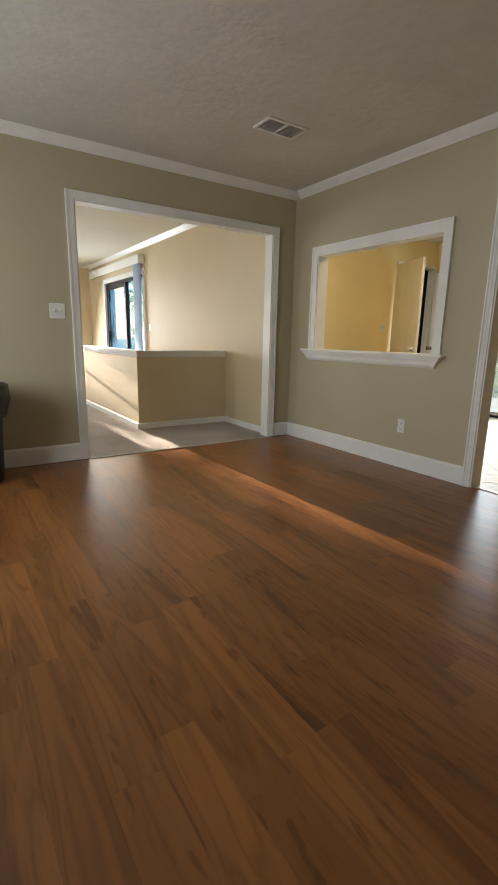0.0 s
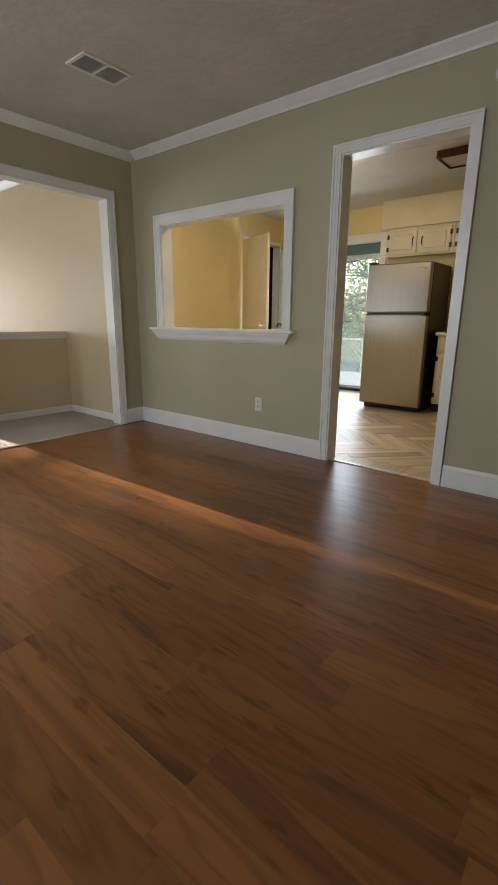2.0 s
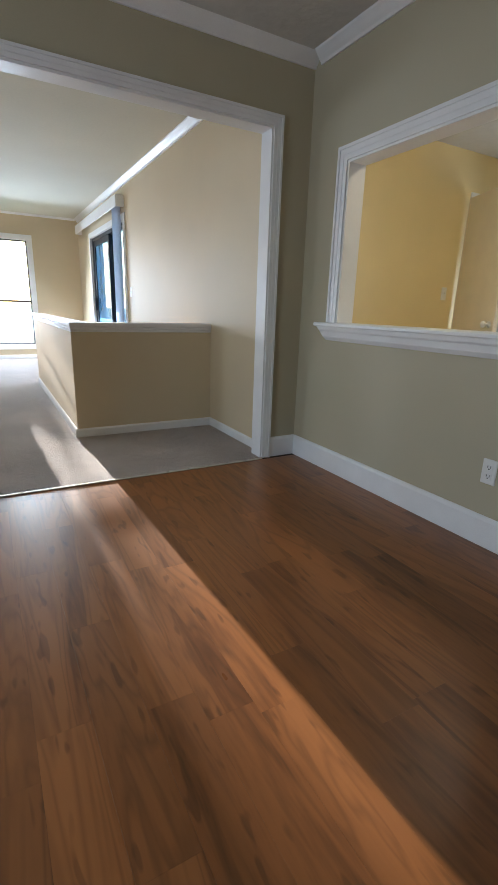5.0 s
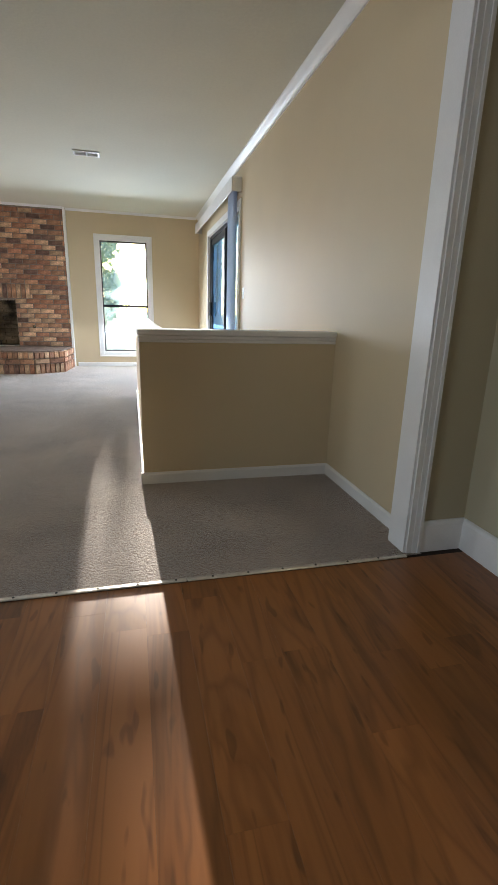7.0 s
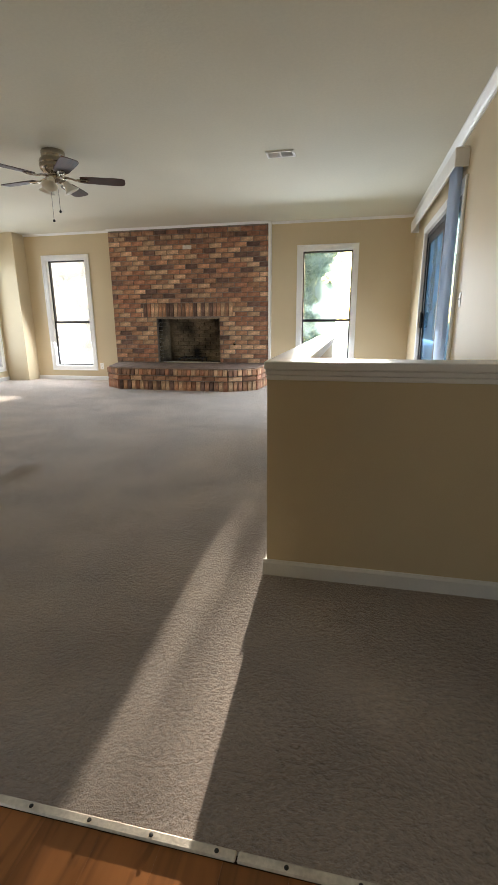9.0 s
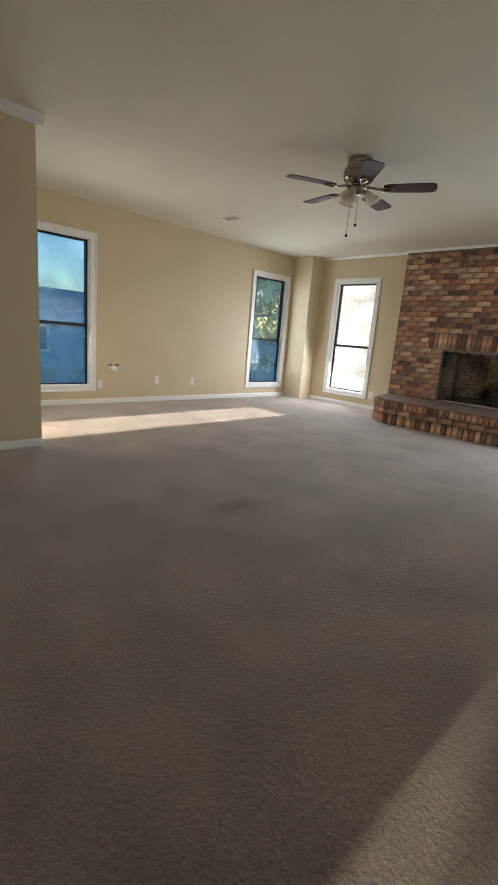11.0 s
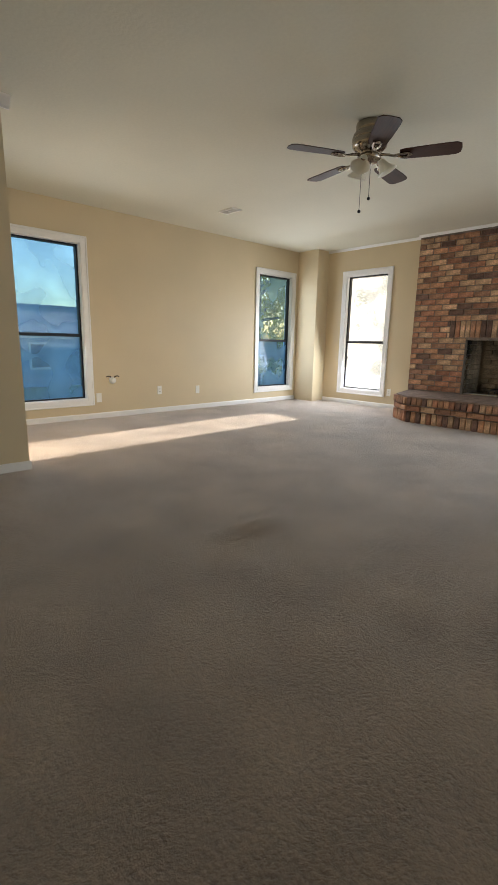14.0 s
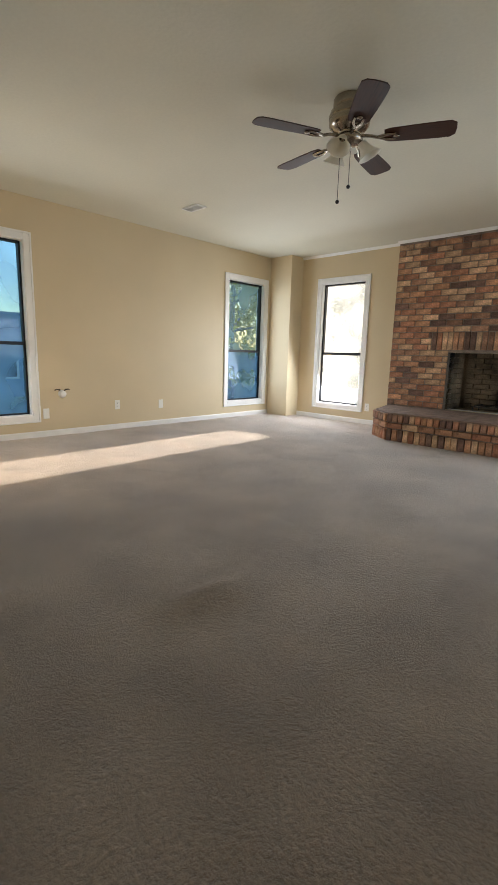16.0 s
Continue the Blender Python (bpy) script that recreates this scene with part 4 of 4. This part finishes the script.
for y, z, nm in ((6.975, 0.26, "blank"), (7.87, 0.31, "outlet"), (8.53, 0.285, "blank")):
    wall_plate("outlet", "white wall plate on the beige wall", "outlet", (-3.96, y, z), 90, nm)
wall_plate("outlet", "white wall plate under the window", "outlet", (-2.22, 11.0, 0.25), 0, "outlet")


def capped_pipe():
    root = tagged(new("capped_gas_stub"), "white capped pipe stub with loose wires in the wall", "pipe")
    bm = bmesh.new()
    lathe(bm, [(0.045, 0), (0.045, 0.012), (0.034, 0.02), (0.034, 0.045), (0.028, 0.052), (0.0001, 0.052)], 20)
    put("cap", bm, PLATE, root, True)
    for s, a in ((1, 0.06), (-1, 0.075)):
        bm = bmesh.new()
        tube(bm, [(-0.03, s * 0.02, 0.0), (-0.05, s * 0.035, 0.03), (-0.055, s * a, 0.035), (-0.045, s * (a + 0.02), 0.03)], 0.009, 0.006, 8)
        put("wire", bm, BARK, root, True)
    root.matrix_basis = pose(-3.96, 7.165, 0.475, 0, 90, 0)


capped_pipe()


def smoke_alarm():
    bm = bmesh.new()
    lathe(bm, [(0.068, 0), (0.068, 0.018), (0.058, 0.032), (0.03, 0.036), (0.028, 0.033), (0.0001, 0.033)], 28)
    ob = tagged(put("smoke_alarm", bm, PLATE, smooth=True), "round white smoke alarm on the olive wall", "smoke alarm")
    ob.matrix_basis = pose(3.25, 0.865, 2.265, 0, -90, 0)


smoke_alarm()


def bin_with_liner():
    root = tagged(new("rubbish_bin"), "tall black bin with a black liner folded over its rim", "bin")
    root.location = (0.22, 3.66, 0)
    bm = bmesh.new()
    lathe(bm, [(0.0001, 0.0), (0.15, 0.0), (0.165, 0.02), (0.195, 0.62), (0.19, 0.62), (0.16, 0.03), (0.0001, 0.02)], 24)
    put("body", bm, BLACKP, root, True)
    bm = bmesh.new()
    seg = 48
    rows = []
    for i, (r, z) in enumerate(((0.18, 0.52), (0.20, 0.66), (0.215, 0.70), (0.24, 0.69), (0.245, 0.60), (0.225, 0.48))):
        row = []
        for k in range(seg):
            a = 2 * math.pi * k / seg
            w = 1 + 0.07 * noise.noise((3 * math.cos(a), 3 * math.sin(a), i * 0.7)) + 0.03 * noise.noise((9 * math.cos(a), 9 * math.sin(a), i))
            row.append(bm.verts.new((r * w * math.cos(a), r * w * math.sin(a), z + 0.03 * noise.noise((5 * math.cos(a), 5 * math.sin(a), i + 4)))))
        rows.append(row)
    for a, b in zip(rows, rows[1:]):
        for k in range(seg):
            bm.faces.new((a[k], a[(k + 1) % seg], b[(k + 1) % seg], b[k]))
    put("liner", bm, BAG, root, True)


bin_with_liner()


# ---- kitchen ----
def refrigerator():
    root = tagged(new("refrigerator"), "stainless steel refrigerator with a top freezer and black sides", "refrigerator")
    X, Y0, Y1 = 5.50, 1.93, 2.66
    boxes("body", [(X + 0.07, X + 0.66, Y0, Y1, 0.05, 1.64)], BLACKP, root, 0.01)
    boxes("foot", [(X + 0.1, X + 0.62, Y0 + 0.03, Y1 - 0.03, 0.0, 0.05)], BLACKP, root)
    for z0, z1 in ((0.06, 1.085), (1.115, 1.64)):
        d = boxes("door", [(X, X + 0.065, Y0, Y1, z0, z1)], STEEL, root, 0.012)
    boxes("handle_recess", [(X + 0.012, X + 0.07, Y0 + 0.03, Y1 - 0.03, 1.085, 1.115)], BLACKP, root)
    boxes("handle", [(X - 0.006, X + 0.02, Y0 + 0.05, Y1 - 0.05, 1.07, 1.09)], STEEL, root, 0.003)
    boxes("badge", [(X - 0.004, X + 0.002, Y0 + 0.06, Y0 + 0.13, 1.555, 1.58)], NICKEL, root, 0.001)
    boxes("hinge_cover", [(X + 0.01, X + 0.12, Y1 - 0.08, Y1 - 0.01, 1.64, 1.665)], BLACKP, root, 0.004)


refrigerator()


def cabinet_door(root, x, y0, y1, z0, z1, handle_y):
    d = boxes("door", [(x - 0.02, x, y0, y1, z0, z1)], CREAM, root, 0.004)
    boxes("panel", [(x - 0.026, x - 0.02, y0 + 0.05, y1 - 0.05, z0 + 0.05, z1 - 0.05)], CREAM, d, 0.004)
    bm = bmesh.new()
    zc = (z0 + z1) / 2
    tube(bm, [(x - 0.022, handle_y, zc - 0.05), (x - 0.045, handle_y, zc - 0.03), (x - 0.05, handle_y, zc), (x - 0.045, handle_y, zc + 0.03), (x - 0.022, handle_y, zc + 0.05)], 0.006, 0.006, 8)
    put("handle", bm, BRONZE, d, True)
    hy = y0 if handle_y > (y0 + y1) / 2 else y1
    for z in (z0 + 0.04, z1 - 0.09):
        boxes("hinge", [(x - 0.026, x - 0.018, hy - 0.012, hy + 0.012, z, z + 0.05)], BRONZE, d)


def kitchen_units():
    tagged(boxes("soffit", [(6.06, 6.22, -1.6, 2.79, 2.10, HK)], CREAM, bevel=0.004), "cream panelled soffit above the cabinets", "soffit", kind="structure")
    y = 2.72
    for k in range(4):
        root = tagged(new("wall_cabinet"), "cream painted wall cabinet with dark pulls", "cabinet", "kitchen wall cabinets")
        y0 = y - 0.80
        boxes("body", [(6.09, 6.22, y0, y, 1.78, 2.10)], CREAM, root, 0.003)
        cabinet_door(root, 6.09, y0 + 0.42, y - 0.03, 1.80, 2.07, y0 + 0.46)
        cabinet_door(root, 6.09, y0 + 0.03, y0 + 0.39, 1.80, 2.07, y0 + 0.35)
        y = y0 - 0.004
    root = tagged(new("base_cabinet"), "cream base cabinet with a pale laminate worktop", "cabinet")
    boxes("body", [(5.72, 6.22, -1.0, 1.86, 0.1, 0.87)], CREAM, root, 0.003)
    boxes("plinth", [(5.78, 6.22, -1.0, 1.86, 0.0, 0.1)], SLOT, root)
    boxes("worktop", [(5.67, 6.22, -1.0, 1.88, 0.87, 0.91)], COUNTER, root, 0.008)
    for k in range(6):
        y1 = 1.84 - k * 0.46
        cabinet_door(root, 5.72, y1 - 0.43, y1, 0.14, 0.68, y1 - 0.38)
        boxes("drawer", [(5.70, 5.72, y1 - 0.43, y1, 0.71, 0.85)], CREAM, root, 0.004)


kitchen_units()


def kitchen_light():
    root = tagged(new("ceiling_light"), "boxed fluorescent ceiling light with a dark wooden surround", "ceiling light")
    x, y0, y1 = 4.72, 0.5, 1.72
    boxes("surround", [(x - 0.02, x, y0, y1, HK - 0.06, HK), (x + 0.32, x + 0.34, y0, y1, HK - 0.06, HK), (x, x + 0.32, y1 - 0.02, y1, HK - 0.06, HK), (x, x + 0.32, y0, y0 + 0.02, HK - 0.06, HK)], WALNUT, root, 0.004)
    boxes("diffuser", [(x, x + 0.32, y0 + 0.02, y1 - 0.02, HK - 0.05, HK - 0.035)], FROST, root)


kitchen_light()


def added_kitchen_glow():
    """A warm glowing dome, added out of view to brighten the kitchen's yellow wall."""
    root = tagged(new("ceiling_light"), "added warm glowing dome, unseen, that brightens the kitchen", "ceiling light")
    root.location = (4.15, 2.55, HK)
    bm = bmesh.new()
    lathe(bm, [(0.15, 0), (0.15, -0.02), (0.135, -0.05), (0.09, -0.075), (0.0001, -0.085)], 24)
    put("dome", bm, glow_mat("added_warm_glow", (1.0, 0.82, 0.54), 13.0), root, True)


added_kitchen_glow()


def closet_door():
    root = tagged(new("door_2"), "cream closet door standing ajar", "door", kind="structure")
    root.matrix_basis = pose(5.335, 4.38, 0, 0, 0, -113)
    boxes("leaf", [(0.0, 0.66, -0.02, 0.018, 0.012, 2.04)], CREAM, root, 0.003)
    bm = bmesh.new()
    lathe(bm, [(0.028, 0), (0.028, 0.006), (0.012, 0.012), (0.012, 0.035), (0.026, 0.045), (0.028, 0.06), (0.016, 0.072), (0.0001, 0.074)], 18)
    put("knob", bm, PLATE, root, True).matrix_basis = pose(0.60, -0.02, 0.95, 90, 0, 0)


closet_door()


def entry_door_leaf():
    """The outer doorway's leaf, swung back against the kitchen wall."""
    root = tagged(new("door_4"), "white panel door standing open against the yellow wall", "door", kind="structure")
    boxes("leaf", [(6.12, 6.16, 3.80, 4.36, 0.012, 2.0)], WHITE, root, 0.003)
    for z0, z1 in ((0.2, 0.85), (1.0, 1.85)):
        boxes("panel", [(6.112, 6.12, 3.88, 4.28, z0, z1)], WHITE, root, 0.003)
    for z in (0.25, 1.0, 1.75):
        boxes("hinge", [(6.16, 6.218, 3.79, 3.80, z, z + 0.09)], NICKEL, root, 0.002)
    bm = bmesh.new()
    lathe(bm, [(0.028, 0), (0.028, 0.006), (0.012, 0.012), (0.012, 0.035), (0.026, 0.045), (0.028, 0.06), (0.016, 0.072), (0.0001, 0.074)], 18)
    put("knob", bm, NICKEL, root, True).matrix_basis = pose(6.12, 4.315, 0.95, 0, -90, 0)


entry_door_leaf()


def entry_glass_door():
    root = tagged(new("door_3"), "white-framed glass patio door in the kitchen entry", "door", kind="structure")
    boxes("frame", [(6.75, 6.80, 2.62, 2.68, 0.02, 1.93), (6.75, 6.80, 3.96, 4.02, 0.02, 1.93), (6.75, 6.80, 2.68, 3.96, 1.87, 1.93), (6.75, 6.80, 2.68, 3.96, 0.02, 0.06)], WHITE, root, 0.004)
    boxes("sill", [(6.66, 6.75, 2.62, 4.02, 0.0, 0.025)], BRONZE, root, 0.003)
    boxes("pane", [(6.773, 6.777, 2.68, 3.96, 0.06, 1.87)], GLASS, root).visible_shadow = False


entry_glass_door()


# ---- outdoors ----
GZ = -1.3
bm = bmesh.new()
n = 60
size = [-400 + 800 * i / n for i in range(n + 1)]
gv = [[bm.verts.new((x, y, GZ + (0.5 * noise.noise((x * 0.03, y * 0.03, 1)) if max(abs(x), abs(y - 5)) > 30 else 0))) for x in size] for y in size]
for j in range(n):
    for i in range(n):
        bm.faces.new((gv[j][i], gv[j][i + 1], gv[j + 1][i + 1], gv[j + 1][i]))
tagged(put("ground", bm, GRASS, smooth=True), "mown green lawn around the house", "lawn", kind="structure")
tagged(boxes("foundation", [(-4.1, 3.2, 4.2, 11.1, GZ - 0.3, -0.2), (-1.5, 6.8, -1.7, 4.5, GZ - 0.3, -0.2)], CONCRETE), "concrete foundation under the house", "foundation", kind="structure")
tagged(boxes("pavement", [(-14, -4.6, 12.0, 17.5, GZ - 0.1, GZ + 0.03)], CONCRETE), "pale concrete drive on the lawn", "drive", kind="structure")
tagged(boxes("deck", [(6.85, 9.6, 1.0, 6.0, -0.16, -0.06)] + [(x, x + 0.12, y, y + 0.12, GZ, -0.16) for x in (7.0, 9.3) for y in (1.2, 5.6)], CONCRETE, bevel=0.01), "pale outdoor landing beyond the kitchen door", "deck", kind="structure")


def neighbour_house():
    root = tagged(new("house"), "single-storey blue-grey house with a white eave", "house")
    wx = -22.0
    boxes("wall", [(wx - 8, wx, 4.0, 20.0, GZ, 1.05)], SIDING, root)
    bm = bmesh.new()
    for k in range(15):
        z = GZ + 0.1 + k * 0.15
        add_box(bm, wx, wx + 0.02, 4.0, 20.0, z, z + 0.13)
    put("siding", bm, SIDING, root)
    boxes("eave", [(wx - 8.4, wx + 0.5, 3.5, 20.5, 1.05, 1.22)], WHITE, root)
    bm = bmesh.new()
    v = [bm.verts.new(p) for p in ((wx + 0.5, 3.5, 1.22), (wx + 0.5, 20.5, 1.22), (wx - 8.4, 20.5, 1.22), (wx - 8.4, 3.5, 1.22), (wx - 4, 3.5, 2.9), (wx - 4, 20.5, 2.9))]
    for f in ((0, 1, 5, 4), (2, 3, 4, 5), (0, 4, 3), (1, 2, 5), (0, 3, 2, 1)):
        bm.faces.new([v[i] for i in f])
    put("roof", bm, ROOF, root)
    for y in (8.0, 12.6, 16.5):
        w = boxes("window", [(wx + 0.02, wx + 0.05, y - 0.5, y + 0.5, -0.35, 0.75)], BRONZE, root)
        boxes("frame", [(wx + 0.02, wx + 0.08, y - 0.6, y - 0.5, -0.45, 0.85), (wx + 0.02, wx + 0.08, y + 0.5, y + 0.6, -0.45, 0.85), (wx + 0.02, wx + 0.08, y - 0.5, y + 0.5, 0.75, 0.85), (wx + 0.02, wx + 0.08, y - 0.5, y + 0.5, -0.45, -0.35)], WHITE, w)


neighbour_house()


def tree(seed, height, spread, leaf, mi, count, low=0.3):
    """Tapered trunk, forking limbs, and a loose crown of single leaves in clumps."""
    rnd = random.Random(seed)
    root = tagged(new("tree"), ("leafy tree with green foliage", "tree with yellowing foliage", "tree with olive green foliage")[mi], "tree")
    bm = bmesh.new()
    tube(bm, [(0, 0, -0.3), (0.05, 0.02, height * 0.25), (0.0, 0.08, height * 0.5), (0.1, 0.0, height * 0.85)], height * 0.03, height * 0.008, 9)
    tips = []
    for k in range(16):
        z = height * rnd.uniform(low, 0.85)
        a = rnd.uniform(0, 6.283)
        r = spread * rnd.uniform(0.5, 1.0) * (1.15 - 0.6 * abs(z / height - 0.5))
        p1 = Vector((0.03, 0.03, z))
        p3 = p1 + Vector((r * math.cos(a), r * math.sin(a), height * rnd.uniform(0.02, 0.16)))
        p2 = (p1 + p3) / 2 + Vector((0, 0, rnd.uniform(-0.1, 0.25)))
        tube(bm, [p1, p2, p3], height * 0.010, height * 0.002, 6)
        tips += [p2, p3, (p2 + p3) / 2]
        for _ in range(2):
            q = p3 + Vector([rnd.uniform(-0.3, 0.3) * spread for _ in range(3)])
            tube(bm, [p2, (p2 + q) / 2 + Vector((0, 0, 0.1)), q], height * 0.005, height * 0.0015, 5)
            tips.append(q)
    put("trunk", bm, BARK, root)
    verts, faces = [], []
    for _ in range(count):
        c = rnd.choice(tips) + Vector([rnd.gauss(0, spread * 0.16) for _ in range(3)])
        u = Vector([rnd.gauss(0, 1) for _ in range(3)]).normalized()
        w = u.orthogonal().normalized()
        s = leaf * rnd.uniform(0.6, 1.3)
        i = len(verts)
        verts += [c - u * s, c + w * s * 0.45, c + u * s, c - w * s * 0.45]
        faces.append((i, i + 1, i + 2, i + 3))
    me = bpy.data.meshes.new("foliage")
    me.from_pydata([tuple(v) for v in verts], [], faces)
    me.materials.append(LEAVES[mi])
    ob = new("foliage", me)
    ob.parent = root
    tagged(ob, kind="stuff")
    return root


T1 = tree(1, 9.0, 3.0, 0.16, 0, 7000, 0.12)
T2 = tree(2, 7.0, 2.4, 0.13, 1, 6000, 0.1)
T3 = tree(3, 10.0, 3.2, 0.17, 2, 7000, 0.1)
T4 = tree(4, 7.0, 1.35, 0.14, 0, 32000, 0.15)
T5 = tree(6, 6.0, 1.9, 0.07, 2, 2600, 0.1)
T5.matrix_basis = pose(15.0, 8.6, GZ)
T4.matrix_basis = pose(-0.06, 24, GZ)
copy_thing(T4, pose(-0.17, 27.5, GZ, 0, 0, 130))
T1.matrix_basis = pose(-10.5, 30, GZ)
T2.matrix_basis = pose(-12.0, 17.5, GZ)
T3.matrix_basis = pose(17.0, 40, GZ)
for src, x, y, s in ((T3, -12, 40, 60), (T3, -30, 3, 200), (T1, -26, 25, 75), (T2, -17, 27, 45), (T3, -16, 36, 90), (T5, 15.5, 6.6, 80),
                     (T5, 19, 9, 250), (T3, 34, 26, 70), (T1, 22, 36, 15), (T1, -20, 45, 33), (T3, -36, 30, 280), (T1, 8, -14, 0), (T3, -6, -16, 100)):
    copy_thing(src, pose(x, y, GZ, 0, 0, s))


def chain_fence():
    root = tagged(new("fence"), "low wire mesh fence at the landing's edge", "fence")
    boxes("post", [(9.4, 9.46, y, y + 0.06, -0.06, 0.65) for y in (1.3, 2.9, 4.5, 5.8)] + [(9.41, 9.45, 1.3, 5.86, 0.62, 0.66)], METALW, root)
    bm = bmesh.new()
    for k in range(40):
        y = 1.3 + k * 0.115
        for d in (-1, 1):
            ya, yb = y, y + d * 0.66
            if 1.3 <= yb <= 5.86:
                tube(bm, [(9.43, ya, -0.04), (9.43, yb, 0.62)], 0.006, 0.006, 4)
    put("mesh", bm, METALW, root)


chain_fence()

# ---- pieces: brickwork and floor boards ----
fireplace()


def plank_mesh(w, l):
    bm = bmesh.new()
    add_box(bm, -w / 2, w / 2, -l / 2, l / 2, -0.008, 0.0)
    me = bpy.data.meshes.new("plank")
    bm.normal_update()
    bm.to_mesh(me)
    bm.free()
    return me


def laminate_floor():
    rnd = random.Random(11)
    root = tagged(new("floor_dining"), "glossy red-brown wood laminate floor", "floor", kind="structure")
    pool = {}
    w, l = 0.131, 0.78
    x = -1.4
    while x < 3.31:
        x1 = min(x + w, 3.31)
        y = -1.6 - rnd.uniform(0, l)
        while y < 3.945:
            a, b = max(y, -1.6), min(y + l, 3.945)
            y += l
            if b - a < 0.02:
                continue
            key = (round(x1 - x, 3), round(b - a, 3))
            if key not in pool:
                pool[key] = plank_mesh(key[0] - 0.0003, key[1] - 0.0003)
                pool[key].materials.append(PLANK)
            ob = new("plank", pool[key])
            ob.parent = root
            ob.location = ((x + x1) / 2, (a + b) / 2, 0)
        x = x1


laminate_floor()


def herringbone_floor():
    root = tagged(new("floor_kitchen"), "pale oak herringbone vinyl floor", "floor", kind="structure")
    L, W = 0.60, 0.12
    bm = bmesh.new()
    add_box(bm, -L / 2, L / 2, -W / 2, W / 2, -0.008, 0.0, bevel=0.0012)
    me = bpy.data.meshes.new("plank")
    bm.normal_update()
    bm.to_mesh(me)
    bm.free()
    me.materials.append(HERRING)
    c = math.sqrt(0.5)
    for i in range(-40, 41):
        for j in range(-6, 7):
            for turn in (0, 1):
                # herringbone in its own axes, then turned by 45 degrees
                u = i * W + 2 * L * j + (W / 2 if turn else L / 2)
                v = i * W + (W + L / 2 if turn else W / 2)
                x, y = 4.8 + (u - v) * c, 2.2 + (u + v) * c
                if 3.30 < x < 6.5 and 0.0 < y < 4.1:
                    ob = new("plank", me)
                    ob.parent = root
                    ob.matrix_basis = pose(x, y, -0.0015, 0, 0, 45 + 90 * turn)
    boxes("edge", [(3.311, 3.9, -1.6, 4.42, -0.007, -0.003), (3.9, 6.72, -1.6, 4.42, -0.0065, -0.0035)], HERRING, root)


herringbone_floor()
